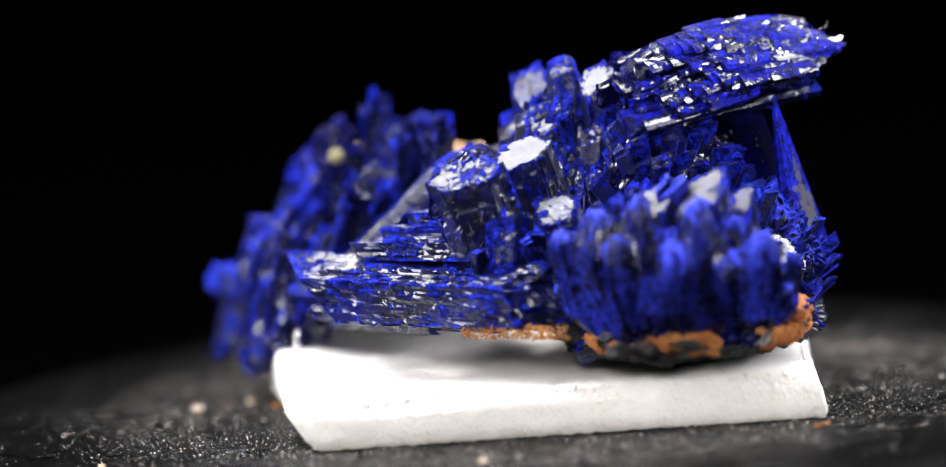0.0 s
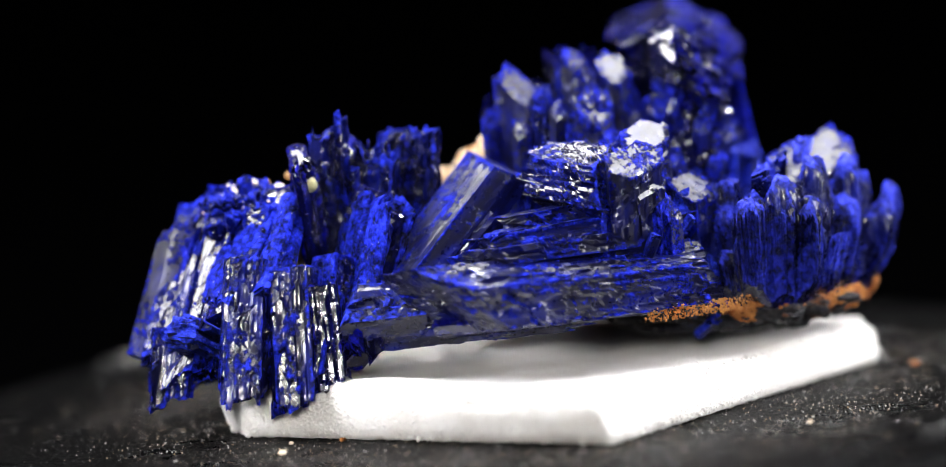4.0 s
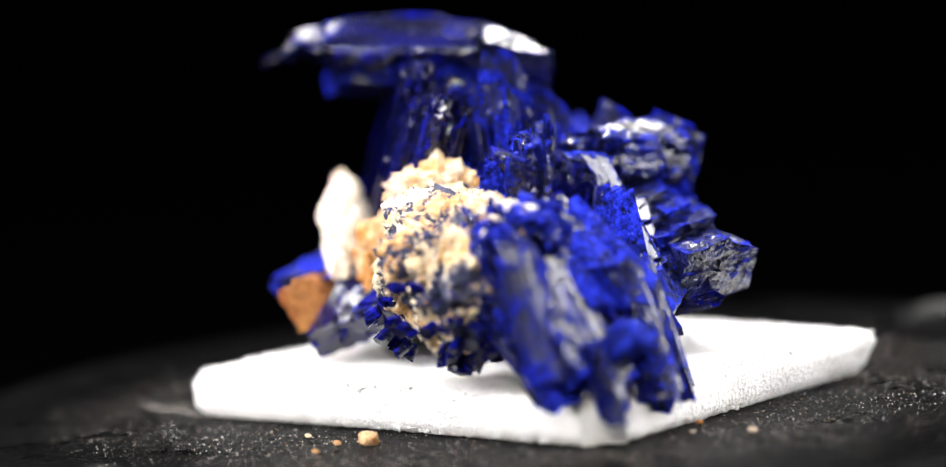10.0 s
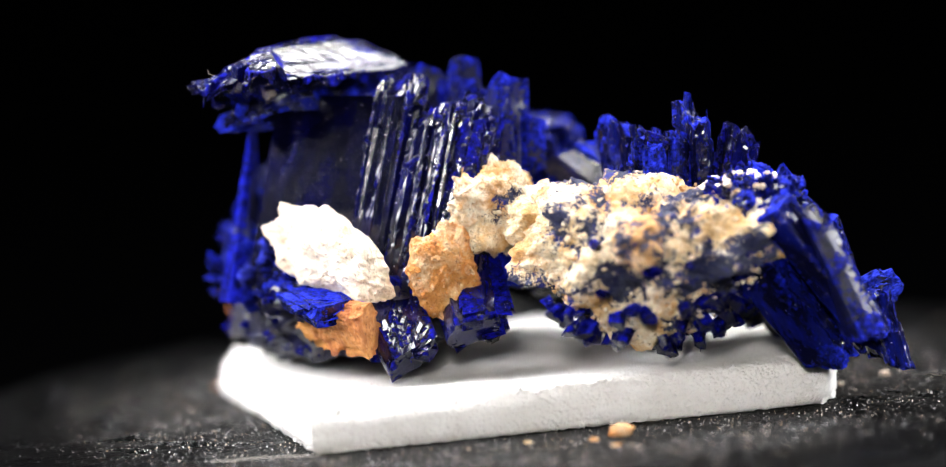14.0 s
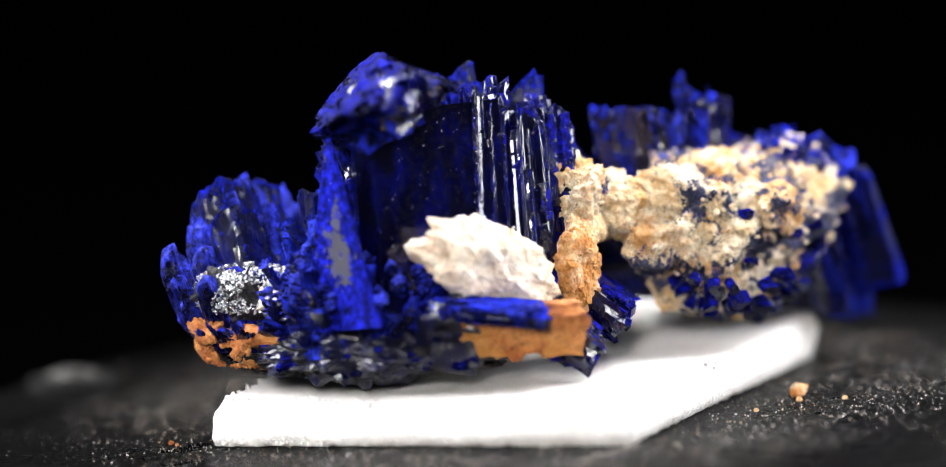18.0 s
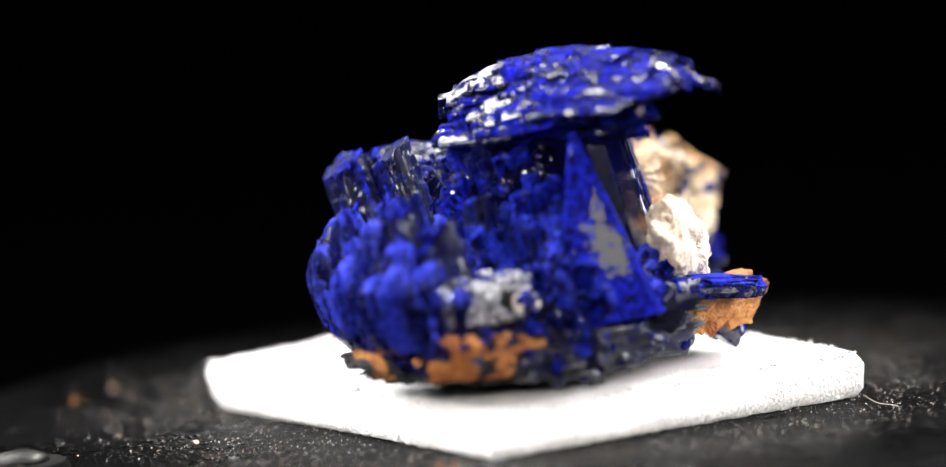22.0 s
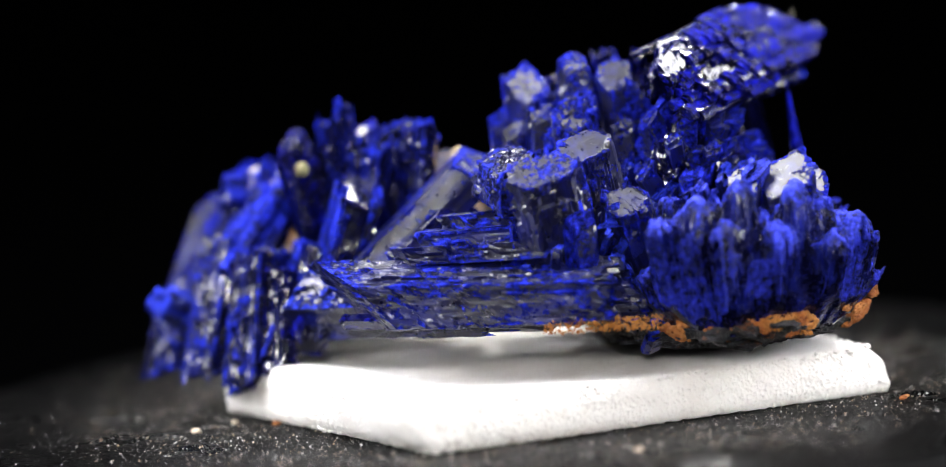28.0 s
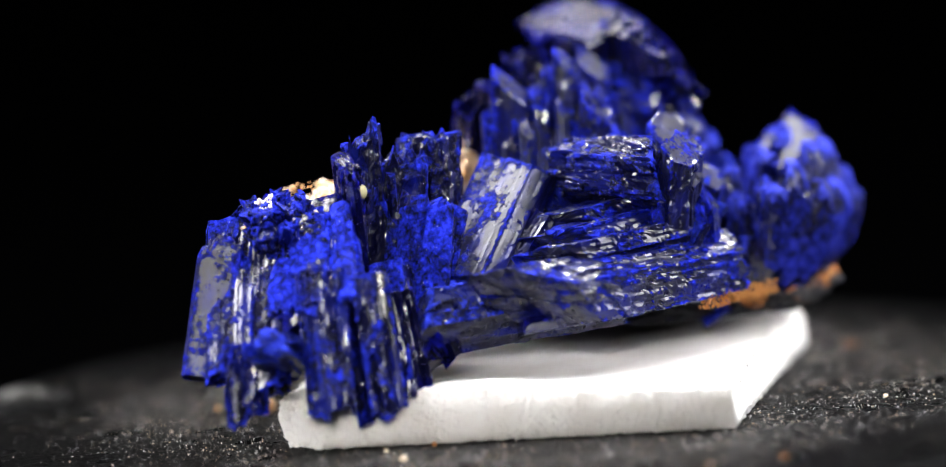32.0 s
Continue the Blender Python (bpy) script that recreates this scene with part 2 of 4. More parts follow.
def stepped(name, material, w, t, length, nx=3, ny=2, drop=0.25, sx=0.5, sy=0.0, taper=0.0):
    """One crystal along z (mm): a lens-shaped section cut into a few columns whose parallel slanted ends stand at different heights."""
    bm = bmesh.new()
    xs = [-w / 2] + sorted(rnd(-0.42, 0.42) * w for _ in range(nx - 1)) + [w / 2]
    ys = [-t / 2] + sorted(rnd(-0.4, 0.4) * t for _ in range(ny - 1)) + [t / 2]

    def node(i, j, z):
        x, y = xs[i], ys[j]
        y *= 1 - 0.55 * (abs(x) / (w / 2)) ** 3
        k = 1 - taper * z / length
        return Vector((x * k, y * k, z)) * MM

    low = [[bm.verts.new(node(i, j, 0)) for j in range(ny + 1)] for i in range(nx + 1)]
    top = {}
    for i in range(nx):
        for j in range(ny):
            cx = abs(xs[i] + xs[i + 1]) / w
            h = length * (1 - drop * (0.45 * cx * cx + 0.55 * rnd(0, 1)))
            for a in (0, 1):
                for b in (0, 1):
                    z = max(0.15 * length, h + sx * xs[i + a] + sy * ys[j + b])
                    top[i, j, a, b] = bm.verts.new(node(i + a, j + b, z))
            bm.faces.new([top[i, j, a, b] for a, b in ((0, 0), (1, 0), (1, 1), (0, 1))])
            bm.faces.new([low[i + a][j + b] for a, b in ((0, 0), (0, 1), (1, 1), (1, 0))])
    for i in range(nx):
        for j in range(ny):
            if i + 1 < nx:
                bm.faces.new((top[i, j, 1, 1], top[i, j, 1, 0], top[i + 1, j, 0, 0], top[i + 1, j, 0, 1]))
            else:
                bm.faces.new((low[nx][j], low[nx][j + 1], top[i, j, 1, 1], top[i, j, 1, 0]))
            if i == 0:
                bm.faces.new((low[0][j + 1], low[0][j], top[i, j, 0, 0], top[i, j, 0, 1]))
            if j + 1 < ny:
                bm.faces.new((top[i, j, 0, 1], top[i, j, 1, 1], top[i, j + 1, 1, 0], top[i, j + 1, 0, 0]))
            else:
                bm.faces.new((low[i + 1][ny], low[i][ny], top[i, j, 0, 1], top[i, j, 1, 1]))
            if j == 0:
                bm.faces.new((low[i][0], low[i + 1][0], top[i, j, 1, 0], top[i, j, 0, 0]))
    bmesh.ops.recalc_face_normals(bm, faces=bm.faces[:])
    return mesh_of(bm, name, material)


def blocks(q, size, seed):
    """Random steps in a grid of boxes, 0 to 1."""
    w = 0.35 * noise.noise(q * 0.8 + Vector((seed, 0, 0))) * min(1.0, 3.0 / size[2])
    x, y = math.floor(q.x / size[0] + seed * 3.1 + w), math.floor(q.y / size[1] + seed * 1.7 - w)
    shift = noise.cell(Vector((x + 0.5, y + 0.5, seed + 0.5)))
    return noise.cell(Vector((x + 0.5, y + 0.5, math.floor(q.z / size[2] * (0.6 + 0.8 * shift) + 7.3 * shift + w) + 0.5)))


def prism_mesh(name, material, w, t, length, cut=(0.5, 0.0), foot=(0.0, 0.0), k=0.6, taper=0.06, chip=0.2, cell=(1.5, 1.1, 3.4), seed=1, fine=0.32, ragged=0.0):
    """One large crystal along z (mm): a six-sided section with slanted ends, its faces broken into growth steps."""
    bm = bmesh.new()
    ring = [(w / 2, 0), (w / 2 * k, t / 2), (-w / 2 * k, t / 2), (-w / 2, 0), (-w / 2 * k, -t / 2), (w / 2 * k, -t / 2)]
    around = []
    for (x0, y0), (x1, y1) in zip(ring, ring[1:] + ring[:1]):
        n = max(2, int(math.hypot(x1 - x0, y1 - y0) / fine))
        around += [(x0 + (x1 - x0) * i / n, y0 + (y1 - y0) * i / n) for i in range(n)]
    nz, nc = max(4, int(length / (fine * 1.3))), max(3, int(min(w, t) / 2 / fine))
    rows = [("foot", 1 - i / nc) for i in range(nc - 1, 0, -1)] + [("side", i / nz) for i in range(nz + 1)] + [("cut", 1 - i / nc) for i in range(1, nc)]
    rows = [("foot", g) for _, g in [("foot", i / nc) for i in range(1, nc)]] + rows[nc - 1:]
    made = []
    for kind, g in rows:
        line = []
        for x, y in around:
            f = 1.0 if kind == "side" else g
            h = g if kind == "side" else (0.0 if kind == "foot" else 1.0)
            f *= 1 - taper * h
            px, py = x * f, y * f
            tall = length - ragged * (0.65 * blocks(Vector((px, py, 0)), (1.3, 1.3, 9), seed + 2) + 0.35 * blocks(Vector((px, py, 0)), (0.5, 0.5, 9), seed + 3)) if ragged else length
            z = h * tall + (cut[0] * px + cut[1] * py) * h + (foot[0] * px + foot[1] * py) * (1 - h)
            q = Vector((px, py, z))
            d = chip * (0.7 * blocks(q, cell, seed) + 0.3 * blocks(q, tuple(c * 0.4 for c in cell), seed + 5)) + min(0.06, 0.4 * chip) * noise.noise(q * 1.1)
            if kind == "side":
                r = math.hypot(px, py) + 1e-6
                q -= Vector((px / r, py / r, 0)) * min(d, r * 0.5)
            q.z += d * (1.4 if kind == "foot" else -0.05 if kind == "cut" else -2.0 * max(0.0, h - 0.9) * 10 * 0.5)
            line.append(bm.verts.new(q * MM))
        made.append(line)
    n = len(around)
    for a, b in zip(made, made[1:]):
        for i in range(n):
            bm.faces.new((a[i], a[(i + 1) % n], b[(i + 1) % n], b[i]))
    bm.faces.new(made[0][::-1])
    bm.faces.new(made[-1])
    return mesh_of(bm, name, material)


def aim(at, along, wide):
    """A pose (mm) whose z runs along a direction and whose x lies as near as can be to wide."""
    z = Vector(along).normalized()
    x = Vector(wide)
    x = (x - z * x.dot(z)).normalized()
    y = z.cross(x)
    m = Matrix((x, y, z)).transposed().to_4x4()
    m.translation = Vector(at) * MM
    return m


def prism(name, parent, p0, p1, wide, w, t, material, label="", seed=1, cap=None, **kw):
    """A large crystal from p0 to p1; cap: the direction that its growth face looks in."""
    random.seed(seed)
    p0, p1 = Vector(p0), Vector(p1)
    if cap is not None:
        n = aim(p0, p1 - p0, wide).to_3x3().transposed() @ Vector(cap)
        kw["cut"] = (-n.x / n.z, -n.y / n.z)
    return put(name, prism_mesh(name, material, w, t, (p1 - p0).length, seed=seed, **kw), parent, aim(p0, p1 - p0, wide), label)


def bundle(name, parent, p0, p1, wide, w, h, n, blade, material, label="", seed=1, spread=5.0, fill=0.86, lens=(0.45, 1.0), end=0.0, core=None, steps=(3, 2), drop=0.25, slant=0.45, fan=0.0, cut=(0.4, 0.0), rim=0.6, size=(-0.6, 0.35), twist=0.12, chip=0.2, cell=(1.5, 1.1, 3.4)):
    """A sheaf of blades from p0 to p1 (mm): w across the wide direction, h across the other, round one large crystal.
    end: 1 lets all reach p1. fan: degrees by which outer blades open."""
    p0, p1 = Vector(p0), Vector(p1)
    a = p1 - p0
    length = a.length
    a.normalize()
    x = Vector(wide)
    x = (x - a * x.dot(a)).normalized()
    y = a.cross(x)
    base = prism(name, parent, p0 + a * length * 0.03, p1 - a * length * 0.06, wide, w * fill, h * fill, core or material, label, seed, cut=cut, k=0.8, chip=chip, cell=cell)
    inv = base.matrix_basis.inverted()
    kinds, tall = [], []
    for k in range(9):
        g = math.exp(rnd(*size))
        L = length * rnd(*lens)
        kinds.append(stepped("blade", material, blade[0] * g, blade[1] * math.exp(rnd(*size)), L, steps[0], steps[1], drop, slant * rnd(0.6, 1.6) * random.choice((1, 1, -1)), rnd(-0.9, 0.9)))
        tall.append(L)
    for i in range(n):
        k = i % 9
        u, v = rnd(-1, 1), rnd(-1, 1)
        if rnd(0, 1) < rim:
            if rnd(0, w + h) < w:
                v = math.copysign(rnd(0.8, 1.0), v)
            else:
                u = math.copysign(rnd(0.8, 1.0), u)
        s = max(0.0, length - tall[k]) * (1 - (1 - rnd(0, 1)) * (1 - end))
        d = a + x * math.tan(radians(rnd(-spread, spread) + fan * u)) + y * math.tan(radians(rnd(-spread, spread) * 0.6 + fan * v))
        at = p0 + a * s + x * (u * max(0, w - blade[0] * 0.7) / 2) + y * (v * max(0, h - blade[1] * 0.7) / 2)
        put("blade", kinds[k], base, inv @ aim(at, d, x + y * rnd(-twist, twist)))
    return base


def thicket(parent, foot, top, n, blade, material, seed, base_z, centre, lean=0.25, steps=(2, 2), drop=0.3, slant=0.3, level=None, size=(-0.6, 0.3)):
    """Upright blades that fill a footprint: foot() gives a random place, top(x, y) the height of the tips there."""
    random.seed(seed)
    kinds = []
    for k in range(10):
        g = math.exp(rnd(*size))
        kinds.append((k, blade[0] * g, blade[1] * math.exp(rnd(*size)), rnd(0, 99)))
    bins = {}
    for i in range(n):
        x, y = foot()
        z = top(x, y) + rnd(-0.7, 0.5)
        d = Vector(((x - centre[0]) * lean * 0.1, (y - centre[1]) * lean * 0.1, 1.0)) + Vector((rnd(-1, 1), rnd(-1, 1), 0)) * 0.10
        d.normalize()
        z0 = base_z if level is None else max(base_z, z - level)
        L = max(1.0, round((z - z0) / d.z, 0))
        k, w, t, _ = kinds[i % 10]
        key = (k, L)
        if key not in bins:
            bins[key] = stepped("blade", material, w, t, L, steps[0], steps[1], min(0.6, drop * 4 / L), slant, rnd(-0.3, 0.3))
        tip = Vector((x, y, z))
        side = Vector((-(y - centre[1]), x - centre[0], 0.01)) + Vector((rnd(-1, 1), rnd(-1, 1), 0))
        put("blade", bins[key], parent, aim(tip - d * L, d, side))


def lump(name, parent, centre, radii, material, label="", seed=1, rough=0.25, freq=0.35, cuts=5, turn=0.0, grain=0.06, knob=0.0, flare=0.0, crumb=0.0, shear=0.0, crag=0.0):
    """An uneven rounded mass (mm). shear: rise along its y; crag: depth of broken flat facets; knob: depth of the grooves between upright knobs."""
    bm = bmesh.new()
    bmesh.ops.create_icosphere(bm, subdivisions=cuts, radius=1)
    m = Matrix.Rotation(radians(turn), 3, "Z")
    o = Vector((seed * 7.1, seed * 3.3, seed * 5.7))
    for v in bm.verts:
        d = v.co.normalized()
        q = Vector((d.x * radii[0], d.y * radii[1], d.z * radii[2]))
        k = 1 + rough * noise.fractal(q * freq + o, 0.9, 2.0, 4) + grain * noise.turbulence(q * 1.6 + o, 4, True)
        if crag:
            k += crag * (blocks(q * 1.0, (3.1, 2.6, 2.8), seed) - 0.5) + 0.5 * crag * (blocks(q, (1.2, 1.1, 1.0), seed + 3) - 0.5)
        q = q * k
        q.z += shear * q.y
        p = m @ q + Vector(centre)
        if flare:
            g = 1 - flare * (1 - min(1.0, max(0.0, (p.z - 4.0) / 6.0)))
            p.x, p.y = centre[0] + (p.x - centre[0]) * g, centre[1] + (p.y - centre[1]) * g
        if crumb:
            a, b = noise.voronoi(p * 1.5 + o)[0], noise.voronoi(p * 4.2 + o)[0]
            p += d * crumb * (0.8 * (a[1] - a[0]) - 0.4 + 0.45 * (b[1] - b[0]) + 0.9 * noise.noise(p * 0.7 + o))
        if knob:
            near = noise.voronoi(Vector((p.x, p.y, p.z * 0.4)) * 0.75 + o)[0]
            p -= d * knob * min(1.0, near[0] * near[0] * 2.2) + d * 0.35 * knob * blocks(p, (0.5, 0.5, 0.9), seed)
        v.co = p * MM
    return part(name, bm, material, parent, label, not knob)


def crust(name, base, centre, radii, n, blade, length, material, up=0.5, seed=1, keep=None, turn=0.0, tilt=20.0, sink=0.35, steps=(2, 2), align=None, drop=0.3, slant=0.4, size=(-0.5, 0.35)):
    """Short crystals growing out of a rounded mass."""
    random.seed(seed)
    kinds = [stepped(name, material, blade[0] * math.exp(rnd(*size)), blade[1] * math.exp(rnd(*size)), length * rnd(0.6, 1.25), steps[0], steps[1], drop, slant, rnd(-0.3, 0.3)) for _ in range(9)]
    rot = Matrix.Rotation(radians(turn), 3, "Z")
    inv = base.matrix_basis.inverted()
    made = 0
    while made < n:
        d = Vector((random.gauss(0, 1), random.gauss(0, 1), random.gauss(0, 1))).normalized()
        q = rot @ Vector((d.x * radii[0], d.y * radii[1], d.z * radii[2])) + Vector(centre)
        if keep and not keep(q):
            continue
        out = (rot @ Vector((d.x / radii[0], d.y / radii[1], d.z / radii[2]))).normalized()
        out = (out * (1 - up) + Vector((0, 0, up)) + Vector((rnd(-1, 1), rnd(-1, 1), rnd(-1, 1))) * math.tan(radians(tilt)) * 0.6).normalized()
        side = Vector((rnd(-1, 1), rnd(-1, 1), 0.1)) if align is None else Vector(align) + Vector((rnd(-1, 1), rnd(-1, 1), 0)) * 0.15
        put(name, kinds[made % 9], base, inv @ aim(q - out * length * sink, out, side))
        made += 1


CAP = Vector((-0.25, -0.63, 0.73)).normalized()


def relief(name, parent, box, top, low, inside, material, label="", seed=1, cells=((2.2, 2.0, 1.4), (0.9, 0.8, 0.6), (0.4, 0.4, 0.2)), turn=20.0, slope=1.0, step=0.16, soft=0, flare=None, pose_=None, lean=(0.0, 0.0), calm=None, jag=0.12, follow=0.0, bulge=0.0):
    """A mass of crystals grown side by side (mm): rows of columns of three sizes whose flat ends all look the same way.
    cells: (along, across, height) of each size; top, low: the heights aimed at; inside(x, y) > 0 within the outline."""
    x0, x1, y0, y1 = box
    nx, ny = int((x1 - x0) / step) + 1, int((y1 - y0) / step) + 1
    ca, sa = math.cos(radians(turn)), math.sin(radians(turn))
    sx, sy = -CAP.x / CAP.z * slope, -CAP.y / CAP.z * slope
    h, keep = np.zeros((nx, ny)), np.zeros((nx, ny), dtype=bool)
    for i in range(nx):
        for j in range(ny):
            x, y = x0 + i * step, y0 + j * step
            w = noise.noise(Vector((x, y, seed)) * 1.7) * jag
            u, v = ca * x + sa * y + w, ca * y - sa * x - w
            z, first = 0.0, None
            for k, (a, b, amp) in enumerate(cells):
                row = math.floor(v / b)
                col = math.floor(u / a + 0.5 * noise.cell(Vector((row + 0.5, k + 0.5, seed + 0.5))) * 2)
                r = noise.cell(Vector((row + 0.5, col + 0.5, seed + 9.5 + k)))
                if k == 1:
                    off = 0.5 * noise.cell(Vector((row + 0.5, k + 0.5, seed + 0.5))) * 2
                    cu, cv = (col + 0.5 - off) * a, (row + 0.5) * b
                    mx, my = ca * cu - sa * cv, sa * cu + ca * cv
                    z -= bulge * (((u - cu) / a) ** 2 + ((v - cv) / b) ** 2) * 4
                z += amp * (r - 0.5) * (calm(x, y) if calm else 1.0)
            h[i, j] = top(mx, my) * (1 - follow) + (top(x, y) * follow if follow else 0.0) + z + sx * (x - mx) + sy * (y - my)
            keep[i, j] = inside(0.5 * (x + mx), 0.5 * (y + my)) > 0
    for _ in range(soft):
        p = np.pad(h, 1, mode="edge")
        h = 0.4 * h + 0.1 * (p[:-2, 1:-1] + p[2:, 1:-1] + p[1:-1, :-2] + p[1:-1, 2:]) + 0.05 * (p[:-2, :-2] + p[2:, 2:] + p[:-2, 2:] + p[2:, :-2])
    verts, faces, up, dn = [], [], {}, {}

    def place(x, y, z):
        if flare:
            x, y = flare(x, y, z)
        return ((x + lean[0] * z) * MM, (y + lean[1] * z) * MM, z * MM)

    def corner(i, j):
        if (i, j) not in up:
            x, y = x0 + i * step, y0 + j * step
            b = low(x, y)
            up[i, j] = len(verts)
            verts.append(place(x, y, max(h[i, j], b + 0.25)))
            dn[i, j] = len(verts)
            verts.append(place(x, y, b + 0.5 * noise.noise(Vector((x, y, seed)) * 0.9)))
        return i, j

    quad = keep[:-1, :-1] & keep[1:, :-1] & keep[1:, 1:] & keep[:-1, 1:]
    wide_ = np.pad(quad, 1)
    for i in range(nx - 1):
        for j in range(ny - 1):
            if not quad[i, j]:
                continue
            q = [corner(i, j), corner(i + 1, j), corner(i + 1, j + 1), corner(i, j + 1)]
            faces.append([up[c] for c in q])
            faces.append([dn[c] for c in reversed(q)])
            for k, (di, dj) in enumerate(((0, -1), (1, 0), (0, 1), (-1, 0))):
                if not wide_[i + 1 + di, j + 1 + dj]:
                    a, b = q[k], q[(k + 1) % 4]
                    faces.append([dn[a], dn[b], up[b], up[a]])
    me = bpy.data.meshes.new(name)
    me.from_pydata(verts, [], faces)
    me.materials.append(material)
    return put(name, me, parent, pose_, label)


def grains(name, parent, spots, material, seed=1, size=(0.15, 0.5), label=""):
    """Crumbs grown on a mass, joined: too many and too small to pick apart."""
    random.seed(seed)
    bm = bmesh.new()
    for p in spots:
        out = bmesh.ops.create_icosphere(bm, subdivisions=1, radius=1)
        r = size[0] + (size[1] - size[0]) * rnd(0, 1) ** 2.5
        s = Vector((rnd(0.6, 1.4), rnd(0.6, 1.4), rnd(0.6, 1.2))) * r
        for v in out["verts"]:
            k = rnd(0.7, 1.25)
            v.co = (Vector((v.co.x * s.x, v.co.y * s.y, v.co.z * s.z)) * k + Vector(p)) * MM
    return tagged(part(name, bm, material, parent, label), kind="stuff")


def on_lump(n, centre, radii, seed, turn=0.0, keep=None, k=1.0):
    random.seed(seed)
    rot, out = Matrix.Rotation(radians(turn), 3, "Z"), []
    while len(out) < n:
        d = Vector((random.gauss(0, 1), random.gauss(0, 1), random.gauss(0, 1))).normalized()
        q = rot @ Vector((d.x * radii[0], d.y * radii[1], d.z * radii[2])) * k + Vector(centre)
        if keep is None or keep(q):
            out.append(q)
    return out


# ---- setting ----
def backdrop():
    bm = bmesh.new()
    bmesh.ops.create_cube(bm, size=1)
    for v in bm.verts:
        v.co = Vector((v.co.x * 2.4, v.co.y * 2.4, v.co.z * 1.6 + 0.72))
    bmesh.ops.reverse_faces(bm, faces=bm.faces[:])
    ob = new("backdrop", mesh_of(bm, "backdrop", VELVET))
    tagged(ob, "black velvet lining of a dark photo studio", "backdrop", kind="structure")


backdrop()
SPIN = []


def thing(name, label, category, group="", at=(0, 0, 0)):
    ob = new(name)
    ob.empty_display_size = 0.005
    ob.location = Vector(at) * MM
    SPIN.append(ob)
    return tagged(ob, label, category, group)


def grained_deck(parent):
    """The covering as one sheet with its pebbled grain in relief, about 0.3 mm from pebble to pebble."""
    step, radius, cell = 0.15, 39.6, 0.34
    m = int(2 * radius / step) + 1
    axis = (np.arange(m) - (m - 1) / 2) * step
    gx, gy = np.meshgrid(axis, axis, indexing="ij")
    rng = np.random.default_rng(5)
    gx = gx + rng.uniform(-0.3, 0.3, gx.shape) * step
    gy = gy + rng.uniform(-0.3, 0.3, gy.shape) * step
    k = int(2 * radius / cell) + 6
    jit, high = rng.uniform(0.1, 0.9, (k, k, 2)), rng.uniform(0.4, 1.0, (k, k))
    ci, cj = np.floor((gx + radius) / cell).astype(int) + 2, np.floor((gy + radius) / cell).astype(int) + 2
    z = np.zeros_like(gx)
    for di in (-1, 0, 1):
        for dj in (-1, 0, 1):
            a, b = ci + di, cj + dj
            px, py = (a - 2 + jit[a, b, 0]) * cell - radius, (b - 2 + jit[a, b, 1]) * cell - radius
            d = np.hypot(gx - px, gy - py) / (0.75 * cell)
            z = np.maximum(z, high[a, b] * np.clip(1 - d * d, 0, 1))
    z = z * 0.06 - 0.06
    inside = np.hypot(gx, gy) < radius
    quad = inside[:-1, :-1] & inside[1:, :-1] & inside[1:, 1:] & inside[:-1, 1:]
    ids = np.arange(m * m).reshape(m, m)
    faces = np.stack([ids[:-1, :-1][quad], ids[1:, :-1][quad], ids[1:, 1:][quad], ids[:-1, 1:][quad]], 1)
    used = np.unique(faces)
    back = np.zeros(m * m, dtype=np.int32)
    back[used] = np.arange(len(used))
    co = np.stack([gx.ravel()[used], gy.ravel()[used], z.ravel()[used]], 1) * MM
    faces = back[faces]
    me = bpy.data.meshes.new("deck")
    me.vertices.add(len(co))
    me.vertices.foreach_set("co", co.astype(np.float32).ravel())
    me.loops.add(faces.size)
    me.loops.foreach_set("vertex_index", faces.astype(np.int32).ravel())
    me.polygons.add(len(faces))
    me.polygons.foreach_set("loop_start", np.arange(len(faces), dtype=np.int32) * 4)
    me.update(calc_edges=True)
    me.materials.append(LEATHER)
    put("deck", me, parent, None, "grained black leatherette covering")


